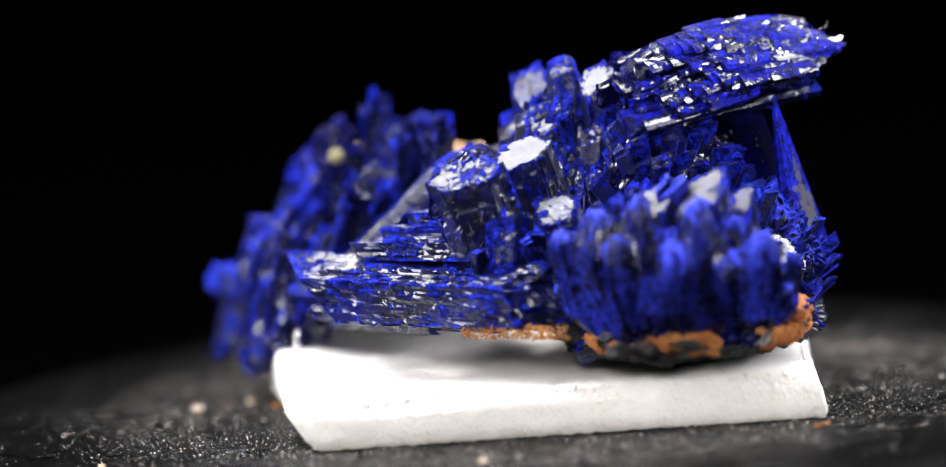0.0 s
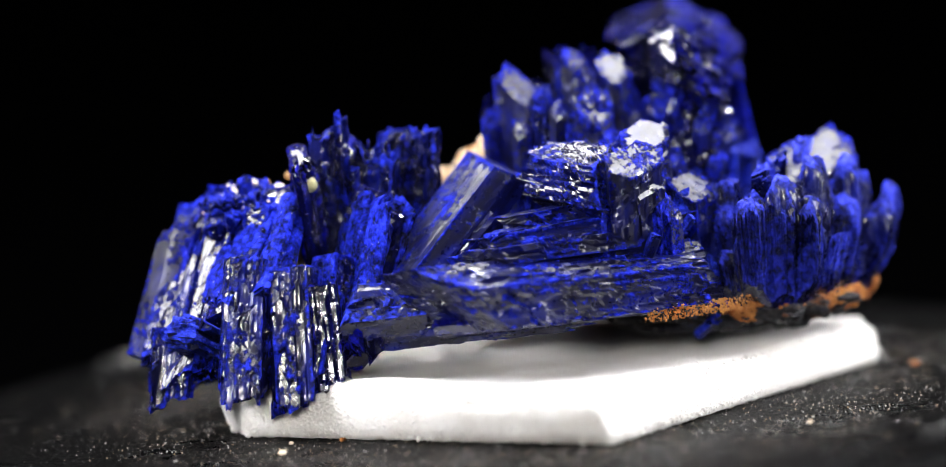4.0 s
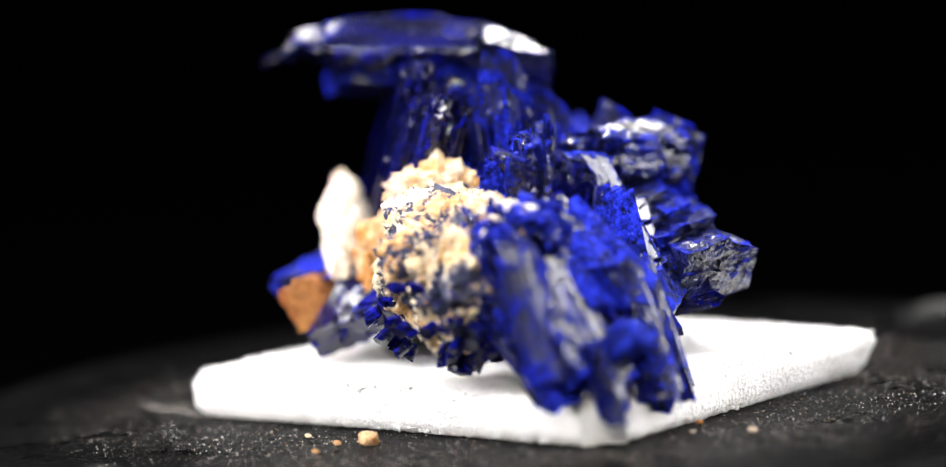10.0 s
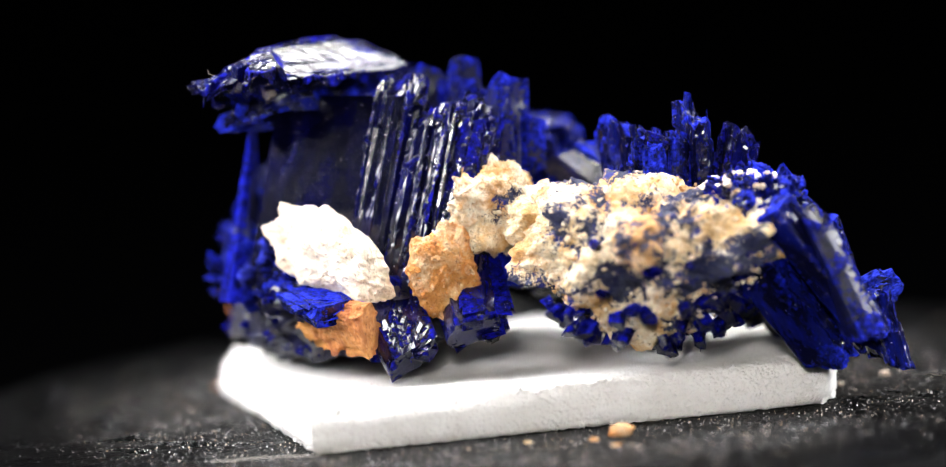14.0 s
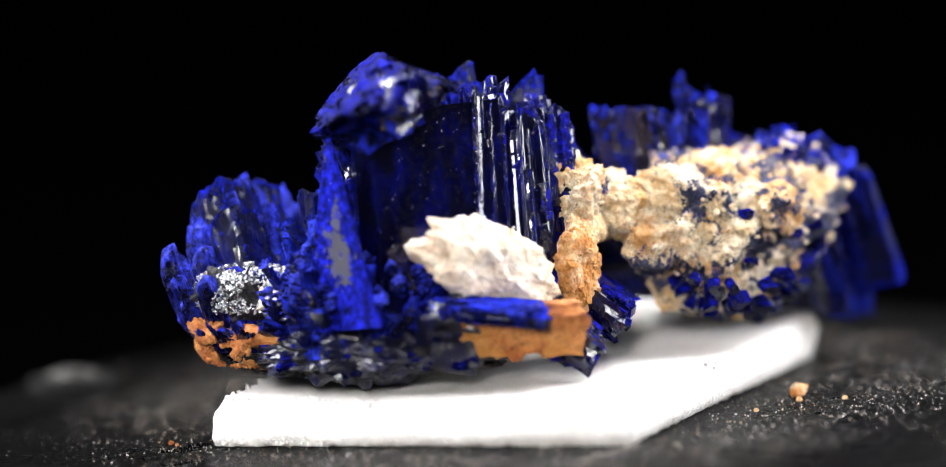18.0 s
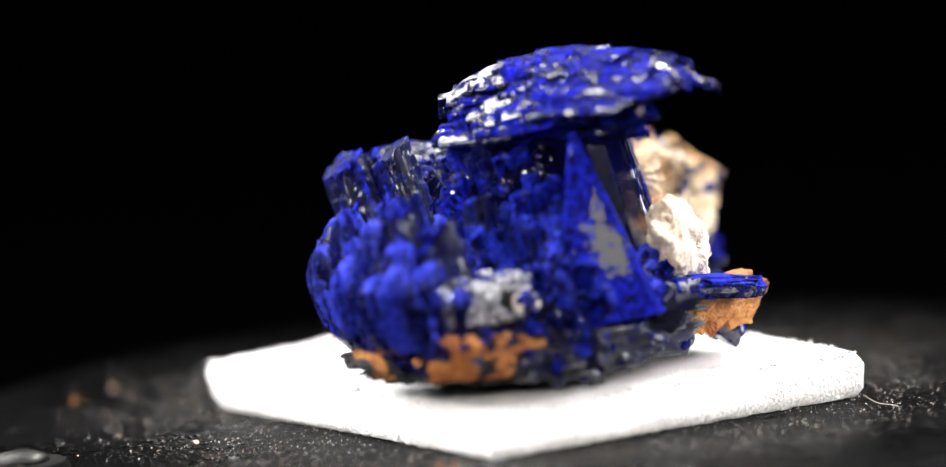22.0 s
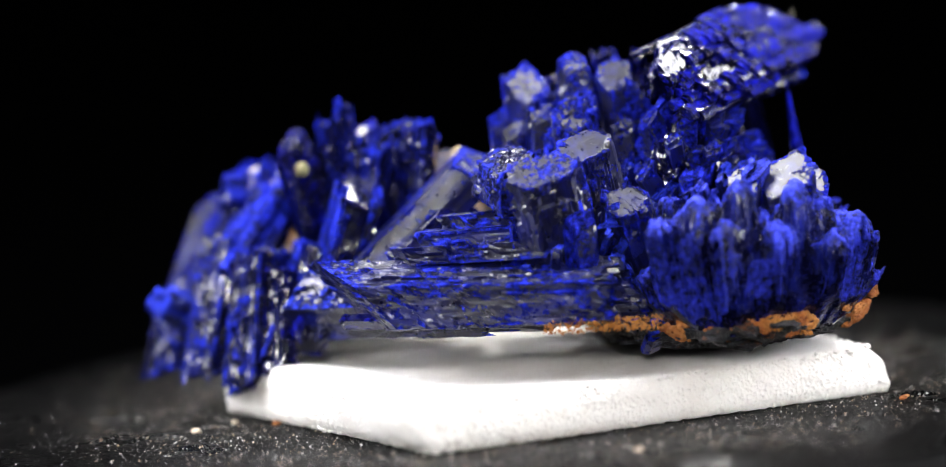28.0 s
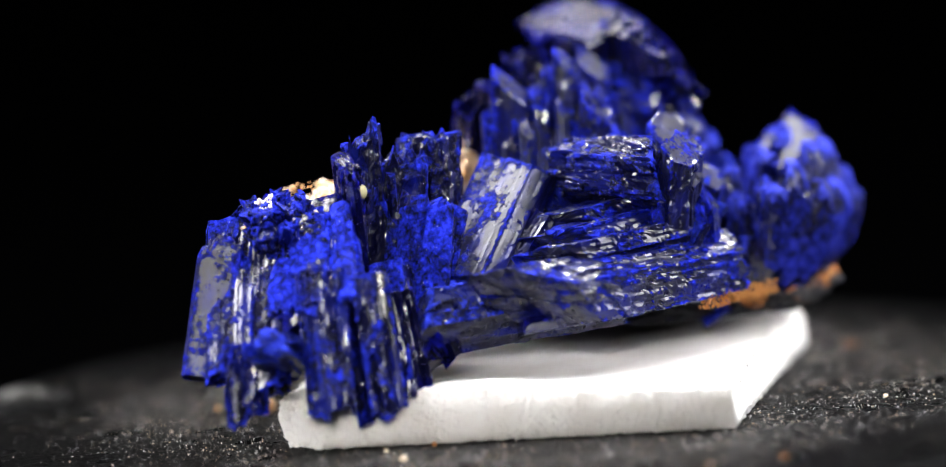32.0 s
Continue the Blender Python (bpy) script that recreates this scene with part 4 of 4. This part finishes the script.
def middle_crystals():
    for seed, p0, p1, w, t in ((15, (3.6, -2.6, 13.0), (2.9, -2.6, 21.6), 3.6, 2.4), (16, (1.6, 0.6, 12.0), (0.9, 0.6, 20.2), 2.8, 2.6), (37, (5.6, -3.6, 13.0), (5.0, -4.0, 20.9), 2.6, 2.2), (63, (2.0, -4.4, 12.0), (1.4, -4.8, 18.6), 2.4, 2.2)):
        prism("peak", spec, p0, p1, (1, 0.2, 0), w, t, CAPPED, "upright blue peak crystal with a slanted growth face", seed, cap=CAP + Vector((rnd(-0.1, 0.1), rnd(-0.1, 0.1), 0)), k=0.8, taper=0.5 if seed == 15 else 0.12, chip=0.2, cell=(1.0, 1.0, 3.6))

    random.seed(75)
    kinds = [(L, stepped("crystal", CAPPED, rnd(0.8, 1.7), rnd(0.8, 1.5), L, 2, 2, 0.12, 0.34, 0.86)) for L in (2.4, 2.8, 3.2, 3.6, 4.0, 4.4)]
    for cx, cy, cz, n, reach in ((2.9, -2.6, 21.4, 14, 2.6), (1.0, 0.6, 20.0, 8, 2.0), (5.2, -4.0, 20.4, 12, 2.4), (1.4, -4.8, 18.2, 10, 2.4), (-2.6, -10.0, 15.8, 12, 3.0)):
        for i in range(n):
            L, me = kinds[(i + n) % 6]
            a, r = rnd(0, math.tau), reach * math.sqrt(rnd(0.1, 1))
            put("crystal", me, spec, aim((cx + r * math.cos(a), cy + r * math.sin(a), cz - 1.1 * r - L + rnd(-0.3, 0.5)), (rnd(-0.06, 0.06), rnd(-0.06, 0.06), 1), (1, rnd(-0.1, 0.1), 0)))

    def hill(x, y):
        z = 11.8
        for px, py, pz in ((2.9, -2.6, 21.6), (1.2, 0.8, 19.6), (5.2, -3.8, 20.2), (7.5, -2.0, 20.4), (-0.4, -9.6, 15.6)):
            z = max(z, pz - 1.15 * math.hypot(x - px, y - py))
        return z

    base = relief("middle_mass", spec, (-4.0, 14.5, -11.5, 3.0), hill, lambda x, y: 7.5, lambda x, y: 1 - ((x - 5.4) / 8.6) ** 2 - ((y + 4.6) / 6.6) ** 2, BLUE, "terraced mass of blocky blue crystals", 12, ((2.4, 2.0, 1.8), (1.1, 0.9, 0.9), (0.45, 0.4, 0.25)), 18.0, 0.8, 0.15)
    crust("crystal", base, (10.0, -8.4, 11.2), (5.0, 3.4, 3.2), 30, (1.3, 1.1), 2.2, POWDER, 0.62, 38, lambda q: q.z > 11.0, sink=0.5, tilt=12, align=(1, 0.35, 0), slant=0.4)
    prism("barrel_crystal", spec, (-3.6, -9.6, 14.6), (-2.9, -3.2, 15.2), (0.15, 0, 1), 4.9, 4.8, BLUE, "stout barrel-shaped blue crystal with striated sides", 18, cut=(0.3, 0.4), foot=(0.3, 0.2), k=0.5, taper=0.12, chip=0.22, cell=(0.8, 0.8, 2.6), fine=0.2, ragged=1.6)
    prism("leaning_crystal", spec, (-10.4, 2.2, 8.8), (-3.2, -0.5, 15.6), (0.4, 0.9, 0), 5.0, 2.8, FEATHER, "leaning glassy blue prism with fine striae", 19, cut=(0.25, -0.4), k=0.85, taper=0.0, chip=0.05, cell=(0.5, 0.5, 30.0), fine=0.2)
    prism("leaning_crystal", spec, (-9.6, 0.2, 8.4), (-5.6, -2.4, 12.8), (0.4, 0.9, 0), 3.6, 2.4, CLEAR, "leaning glassy blue prism with fine striae", 64, cut=(0.25, -0.4), k=0.85, taper=0.0, chip=0.10, cell=(1.0, 1.0, 25.0), fine=0.2)
    for seed, x, y, z, w, t in ((20, -3.6, -11.2, 16.4, 5.2, 2.2), (21, -0.1, -9.6, 17.3, 4.4, 2.2), (65, 1.8, -11.6, 13.8, 3.0, 2.4)):
        block = prism("stout_block", spec, (x + 2.6, y + 1.6, 7.4), (x, y, z), (1, -0.1, 0), w, t, CAPPED, "stout upright blue crystal with a slanted grey-lit growth face", seed, cap=CAP + Vector((rnd(-0.08, 0.08), rnd(-0.08, 0.08), 0)), k=0.6, taper=0.05, chip=0.26, cell=(1.1, 1.1, 2.4), fine=0.16)
        crust("crystal", block, (x + 1.2, y + 0.6, z - 6.0), (w * 0.45, 1.4, 3.4), 9, (1.2, 1.0), 1.8, POWDER, 0.5, seed + 40, lambda q: q.z < 13.5, sink=0.6)
    crust("crystal", base, (-0.2, -9.8, 10.2), (3.6, 2.6, 2.6), 26, (1.4, 1.2), 2.2, POWDER, 0.5, 39, lambda q: q.z > 9.5, sink=0.5)


def long_blade():
    h = prism("long_blade", spec, (-13.4, 5.0, 7.2), (-4.6, -8.0, 8.0), (0.43, 0.31, 1), 5.0, 4.8, POWDER, "long horizontal sheaf of blue blades", 22, cut=(0.4, 0.5), foot=(0.5, 0.2), k=0.46, taper=0.0, chip=0.2, cell=(1.7, 1.5, 7.0), fine=0.16, ragged=1.6)
    prism("feathered_blade", spec, (-13.6, -2.9, 8.6), (0.8, -12.7, 8.4), (-0.06, -0.09, 1), 4.6, 5.8, FEATHER, "broad blue blade, its face feathered by overlapping scales", 90, cut=(-0.5, -0.3), foot=(-0.9, 0.7), k=0.62, taper=0.10, chip=0.20, cell=(0.75, 0.7, 2.6), fine=0.16, ragged=1.2)
    prism("long_face", spec, (-12.0, -1.6, 6.5), (-3.4, -8.4, 6.3), (0.56, 0.83, -0.25), 4.6, 1.0, CLEAR, "smooth grey under-face of the long blade", 27, cut=(0.5, 0.3), foot=(0.6, 0.0), k=0.8, taper=0.2, chip=0.03, cell=(2.0, 2.0, 9.0), fine=0.2)
    for k, (p0, p1) in enumerate((((-10.6, -3.6, 10.7), (-2.4, -9.6, 11.0)), ((-8.8, -3.6, 11.5), (-1.8, -8.6, 12.0)), ((-7.2, -3.4, 12.4), (-1.4, -7.4, 12.9)))):
        prism("step_blade", spec, p0, p1, (0.1, 0.15, 1), 1.3, 4.2, FEATHER, "stepped blue blade lying on the long blade", 91 + k, cut=(0.2, 0.2), foot=(-0.6, 0.5), k=0.85, taper=0.0, chip=0.25, cell=(0.6, 0.7, 2.2), fine=0.16, ragged=1.0)
    random.seed(73)
    seam = [(-4.2 + 6.2 * g + rnd(-0.5, 0.5), -12.0 - 3.4 * g + rnd(-0.5, 0.4), 6.6 + rnd(-0.5, 0.4)) for g in (i / 700 for i in range(700))]
    grains("rust_seam", h, [h.matrix_basis.inverted() @ (Vector(p) * MM) / MM for p in seam], ORANGE, 23, (0.03, 0.13), "rust orange seam")


def back_matrix():
    clay = lump("clay_patch", spec, (13.5, 2.6, 11.0), (1.6, 4.7, 2.7), CREAM, "cream clay patch", 13, 0.30, 0.4, 6, 42, 0.03, knob=0.25, crumb=0.14, shear=-0.34)
    tan = lump("tan_patch", spec, (3.0, 5.0, 13.4), (3.0, 1.7, 2.9), TAN, "crumbly tan matrix", 14, 0.55, 0.45, 6, 20, crumb=0.5)
    grains("crumb_crust", tan, on_lump(120, (3.1, 4.9, 13.0), (2.5, 1.7, 2.9), 15, 20, None, 0.92), TAN, 15, (0.10, 0.4), "crumbly tan crust")
    lump("tan_patch", spec, (0.2, 6.8, 12.6), (2.4, 1.8, 2.0), TAN, "crumbly tan matrix", 32, 0.5, 0.45, 6, 20, crumb=0.45)
    rust = lump("rust_patch", spec, (6.8, 6.4, 9.6), (2.2, 1.1, 2.9), RUST, "rusty tan matrix", 15, 0.35, 0.5, 6, crumb=0.35)
    grains("crumb_crust", rust, on_lump(110, (6.8, 6.5, 9.6), (2.1, 1.1, 2.8), 16, 0, None, 0.92), RUST, 16, (0.10, 0.4), "crumbly rusty crust")
    bundle("foot_crystal", spec, (10.6, 2.0, 9.4), (9.4, 8.6, 4.4), (1, 0, 0), 4.6, 2.4, 8, (2.2, 0.8), CLEAR, "dark blue foot crystals", 24, 6.0, 0.9, (0.6, 1.0), 0.3, CLEAR)
    bundle("foot_crystal", spec, (4.8, 2.0, 10.4), (5.6, 9.2, 5.8), (1, 0, 0), 4.2, 2.4, 8, (2.2, 0.8), CLEAR, "grey translucent foot crystals", 25, 6.0, 0.9, (0.6, 1.0), 0.3, CLEAR)
    chip = prism("rust_chip", spec, (14.6, 1.6, 6.6), (12.2, 8.2, 6.8), (0.35, 0.2, 1), 3.4, 2.0, ORANGE, "rust orange chip of matrix", 17, cut=(0.3, 0.6), k=0.85, taper=0.05, chip=0.3, cell=(1.0, 0.8, 1.4), fine=0.16)
    prism("chip_face", chip, (1.35, 0.0, 1.0), (1.25, 0.0, 6.0), (0, 1, 0), 1.0, 0.4, DEEP, "dark blue upper face of the chip", 66, chip=0.1)
    bundle("chip_crystal", spec, (15.2, 0.0, 8.6), (14.0, 7.4, 7.8), (1, 0.2, 0), 4.0, 1.5, 9, (2.0, 0.7), BLUE, "blue blades above the chip", 26, 6.0, 0.9, (0.5, 1.0), 0.4, BLUE)


def arm():
    rock = lump("arm_matrix", spec, (-5.6, 11.8, 10.9), (8.4, 4.1, 4.6), TAN_BLUE, "tan matrix specked with blue", 18, 0.36, 0.24, 7, -22, 0.04, crumb=0.45)
    lump("matrix_tip", rock, (-4.0, 15.4, 11.6), (1.9, 1.8, 1.7), TAN_BLUE, "blue-grey pointed tip of the matrix", 31, 0.35, 0.5, 6, 20, crumb=0.3)
    grains("crumb_crust", rock, on_lump(420, (-5.6, 12.8, 10.6), (8.2, 4.4, 5.2), 19, -22, lambda q: q.y > 10 and q.z > 6 and noise.noise(q * 0.5) > -0.1, 0.91), TAN, 19, (0.05, 0.26), "crumbly tan crust")
    crust("crystal", rock, (-5.6, 12.7, 10.6), (8.0, 4.3, 5.1), 16, (0.9, 0.8), 0.8, CLEAR, 0.2, 48, lambda q: q.y > 11.5 and noise.noise(q * 0.5) < 0.0, -22, sink=0.7, steps=(3, 3))
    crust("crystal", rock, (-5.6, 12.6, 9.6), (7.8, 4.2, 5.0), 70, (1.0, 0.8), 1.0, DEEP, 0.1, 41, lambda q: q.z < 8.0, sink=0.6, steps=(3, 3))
    prism("arm_face", spec, (-17.6, 17.4, 4.8), (-14.4, 16.6, 12.8), (0.25, -0.97, 0), 3.2, 1.8, CAPPED, "flat glassy face of the arm", 72, cut=(0.3, 0.3), k=0.85, taper=0.1, chip=0.04, cell=(1.1, 1.1, 20.0), ragged=1.0)
    for seed, p0, p1, w, t, m in ((27, (-12.2, 16.0, 13.6), (-18.2, 15.4, 5.2), 4.2, 2.6, BLUE), (67, (-12.8, 13.6, 13.2), (-19.0, 13.4, 4.0), 3.4, 2.4, BLUE), (68, (-12.6, 11.2, 13.6), (-16.4, 10.6, 6.6), 3.6, 2.8, BLUE), (69, (-12.0, 6.4, 10.6), (-15.6, 5.4, 4.0), 3.0, 2.6, BLUE), (70, (-10.4, 14.6, 11.0), (-15.6, 14.0, 3.8), 4.4, 3.2, BLUE)):
        prism("arm_blade", spec, p0, p1, (0.15, 1, 0), w, t, m, "steep stout dark blue blade with fluted faces", seed, cut=(0.35, -0.5), k=0.7, taper=0.05, chip=0.18, cell=(0.8, 0.8, 6.0), fine=0.16, ragged=0.5)
    for seed, p0, p1, w, t, m in ((84, (-15.4, 7.6, 10.6), (-17.2, 6.3, 2.3), 3.2, 2.8, BLUE), (85, (-16.4, 9.9, 11.2), (-19.0, 9.2, 2.8), 3.2, 2.6, BLUE), (86, (-18.6, 14.6, 7.0), (-19.8, 14.4, 2.6), 2.8, 1.5, BLUE), (87, (-14.6, 5.8, 9.4), (-15.6, 4.6, 3.4), 2.2, 2.2, CLEAR)):
        prism("arm_block", spec, p0, p1, (-0.5, 0.86, 0), w, t, m, "stout fluted dark blue block", seed, cut=(0.3, -0.3), k=0.75, taper=0.0, chip=0.2, cell=(0.7, 0.7, 5.0), fine=0.15, ragged=0.5)
    bundle("mid_sheaf", spec, (-11.0, 11.4, 14.6), (-17.6, 10.2, 7.4), (0.15, 1, 0), 6.0, 3.0, 14, (1.9, 0.9), BLUE, "weathered blue blades", 42, 7.0, 0.8, (0.4, 0.9), 0.4, CLEAR, (4, 2), 0.25, 0.4)
    bundle("blue_knob", spec, (-16.6, 12.2, 5.4), (-21.0, 12.4, 7.6), (0.15, 1, 0), 2.4, 2.0, 9, (1.2, 1.0), POWDER, "bright powdery blue knob", 21, 8.0, 0.8, (0.5, 1.0), 0.6, POWDER, (3, 3))
    bundle("crest", spec, (-10.8, 8.8, 10.0), (-12.2, 8.9, 17.8), (0.9, 0.5, 0), 2.6, 1.8, 8, (1.5, 0.8), CLEAR, "upright dark blue crest blades", 29, 6.0, 0.8, (0.6, 1.0), 0.3, CLEAR, cut=(0.7, 0))
    bundle("crest", spec, (-7.4, 8.2, 10.0), (-7.8, 8.6, 17.6), (0.9, 0.5, 0), 4.8, 2.2, 14, (1.8, 0.8), BLUE, "upright blue crest blades", 30, 6.0, 0.8, (0.6, 1.0), 0.3, CLEAR)
    bundle("crest", spec, (-11.6, 5.0, 7.6), (-9.4, 4.0, 14.6), (0.3, 1.0, 0), 4.8, 3.2, 16, (2.2, 0.9), BLUE, "stepped blue blades", 31, 6.0, 0.85, (0.6, 1.0), 0.3, CLEAR)
    for seed, p0, p1, w, t in ((81, (-6.2, 5.2, 9.0), (-5.4, 4.8, 17.2), 4.2, 1.5), (82, (-8.2, 6.6, 9.0), (-7.8, 6.2, 16.8), 3.6, 1.8), (83, (-9.6, 8.0, 9.0), (-9.4, 8.4, 18.3), 2.6, 1.3)):
        prism("crest_plate", spec, p0, p1, (0.35, -0.94, 0), w, t, BLUE, "upright dark blue plate with a broken edge", seed, cut=(0.3, 0.2), k=0.85, taper=0.0, chip=0.2, cell=(1.2, 1.0, 3.0), fine=0.16, ragged=1.6)
    cap = lump("weathered_cap", spec, (-11.8, 13.2, 13.4), (2.8, 3.0, 1.6), BLUE, "weathered blue cap", 24, 0.4, 0.5, 6, crumb=0.25)
    grains("pale_crust", cap, on_lump(240, (-11.4, 13.0, 13.6), (2.9, 3.1, 1.8), 25, 0, lambda q: q.z > 13.2 and noise.noise(q * 0.9) > 0.05), CREAM, 25, (0.06, 0.26), "pale weathered crust")
    crust("crystal", cap, (-11.8, 13.2, 13.2), (2.9, 3.1, 1.8), 60, (1.0, 0.8), 1.4, BLUE, 0.4, 43, lambda q: q.z > 12.5, sink=0.6)
    lump("olive_ball", spec, (-12.0, 8.1, 15.5), (0.5, 0.5, 0.5), LICHEN, "tiny olive ball", 22, 0.1, 0.6, 3)
    bundle("toe_crystal", spec, (-13.0, 4.6, 8.0), (-14.0, 3.6, 4.6), (0.3, 1.0, 0), 2.6, 2.2, 6, (1.2, 0.7), CLEAR, "small grey-blue toe crystals", 33, 9.0, 0.8, (0.5, 1.0), 0.3, CLEAR)


main_mass()
shoulder()
upper_plate()
top_slab()
middle_crystals()
long_blade()
back_matrix()
arm()


# ---- small things on the deck ----
def crumb(at, size, material, label, seed):
    ob = thing("crumb", label, "crumb", "crumbs on the turntable", at)
    bm = bmesh.new()
    bmesh.ops.create_icosphere(bm, subdivisions=3, radius=1)
    for v in bm.verts:
        d = v.co.normalized()
        k = 1 + 0.35 * noise.fractal(d * 1.6 + Vector((seed * 3.0, 0, 0)), 0.9, 2.0, 4)
        v.co = Vector((d.x * size * 1.6 * k, d.y * size * 0.9 * k, max(0.0, (d.z * 0.8 * k + 0.7)) * size)) * MM
    part("grain", bm, material, ob, "", True)


crumb((-1.6, 17.4, 0), 0.55, RUST, "small tan crumb of matrix lying on the black deck", 1)
crumb((-22.0, 4.2, 0), 0.22, CREAM, "tiny white speck lying on the black deck", 2)
crumb((-16.8, 3.3, 0), 0.18, ORANGE, "tiny rust speck lying beside the foam", 3)
crumb((0.4, 18.2, 0), 0.20, TAN, "tiny tan speck lying on the black deck", 4)
crumb((-0.4, 21.0, 0), 0.18, TAN, "tiny tan speck lying on the black deck", 5)
crumb((4.3, 16.8, 0), 0.16, TAN, "tiny tan speck lying beside the foam", 6)
crumb((-25.0, -20.2, 0), 0.16, ORANGE, "tiny rust speck lying on the black deck", 7)
crumb((-27.4, -16.0, 0), 0.14, TAN, "tiny tan speck lying on the black deck", 8)
crumb((-18.6, 6.0, 0), 0.14, TAN, "tiny tan speck lying beside the foam", 9)
crumb((17.3, -17.9, 0), 0.16, ORANGE, "tiny rust speck lying beside the foam", 10)
crumb((17.9, -17.2, 0), 0.12, ORANGE, "tiny rust speck lying beside the foam", 11)
crumb((-3.6, -23.2, 0), 0.16, CREAM, "tiny white speck lying on the black deck", 12)


def fibre(name, parent, points, thick, material, label=""):
    """A fine hair through a few points (mm), swept as a thin round strand."""
    pts = [Vector(p) for p in points]
    line = []
    for i in range(len(pts) - 1):
        a, b = pts[i], pts[i + 1]
        p, q = pts[max(0, i - 1)], pts[min(len(pts) - 1, i + 2)]
        for k in range(8):
            t = k / 8
            line.append(0.5 * ((2 * a) + (b - p) * t + (2 * p - 5 * a + 4 * b - q) * t * t + (3 * a - p - 3 * b + q) * t * t * t))
    line.append(pts[-1])
    bm = bmesh.new()
    rings = []
    for i, c in enumerate(line):
        d = (line[min(i + 1, len(line) - 1)] - line[max(i - 1, 0)]).normalized()
        x = d.cross(Vector((0.3, 0.2, 1))).normalized()
        y = d.cross(x)
        rings.append([bm.verts.new((c + (x * math.cos(k * math.tau / 5) + y * math.sin(k * math.tau / 5)) * thick) * MM) for k in range(5)])
    for a, b in zip(rings, rings[1:]):
        for k in range(5):
            bm.faces.new((a[k], a[(k + 1) % 5], b[(k + 1) % 5], b[k]))
    bm.faces.new(rings[0][::-1])
    bm.faces.new(rings[-1])
    return part(name, bm, material, parent, label, True)


hair = thing("hair", "fine pale hair lying on the black deck beside the foam", "hair", at=(19.5, 13.3, 0))
fibre("strand", hair, [(-2.6, 0.6, 0.08), (0.6, -0.6, 0.10), (2.8, -0.6, 0.12), (4.0, -1.2, 0.08)], 0.03, FIBRE)
lint = thing("lint", "curled white lint caught on the torn foam corner", "lint", at=(-15.4, -15.6, 2.2))
fibre("strand", lint, [(0.2, 0.3, -0.6), (-0.5, -0.3, 0.2), (-0.8, -0.4, 0.1), (-1.0, -0.2, -0.5), (-0.7, -0.4, -1.0)], 0.008, FIBRE)
fibre("strand", lint, [(0.3, 0.2, -1.0), (-0.3, -0.5, -0.9), (-0.7, -0.5, -0.2), (-0.8, -0.5, 0.3)], 0.008, FIBRE)
whisker = thing("lint", "tiny white lint threads on the slab tip", "lint", at=(19.4, 0.2, 22.0))
fibre("strand", whisker, [(-0.6, 0.0, 0.1), (0.1, -0.2, 0.7), (0.5, -0.1, 0.8), (0.6, 0.2, 1.2)], 0.008, FIBRE)
fibre("strand", whisker, [(-2.0, -0.8, 0.3), (-2.2, -1.0, -0.6), (-1.8, -1.1, -1.0), (-2.3, -1.2, -1.5)], 0.008, FIBRE)


def motions():
    rate = 13.702
    for ob in SPIN:
        home = Matrix.Translation(ob.location.copy())
        walk(ob, [(t / 2, Matrix.Rotation(radians(rate * t / 2), 4, "Z") @ home) for t in range(65)])


motions()
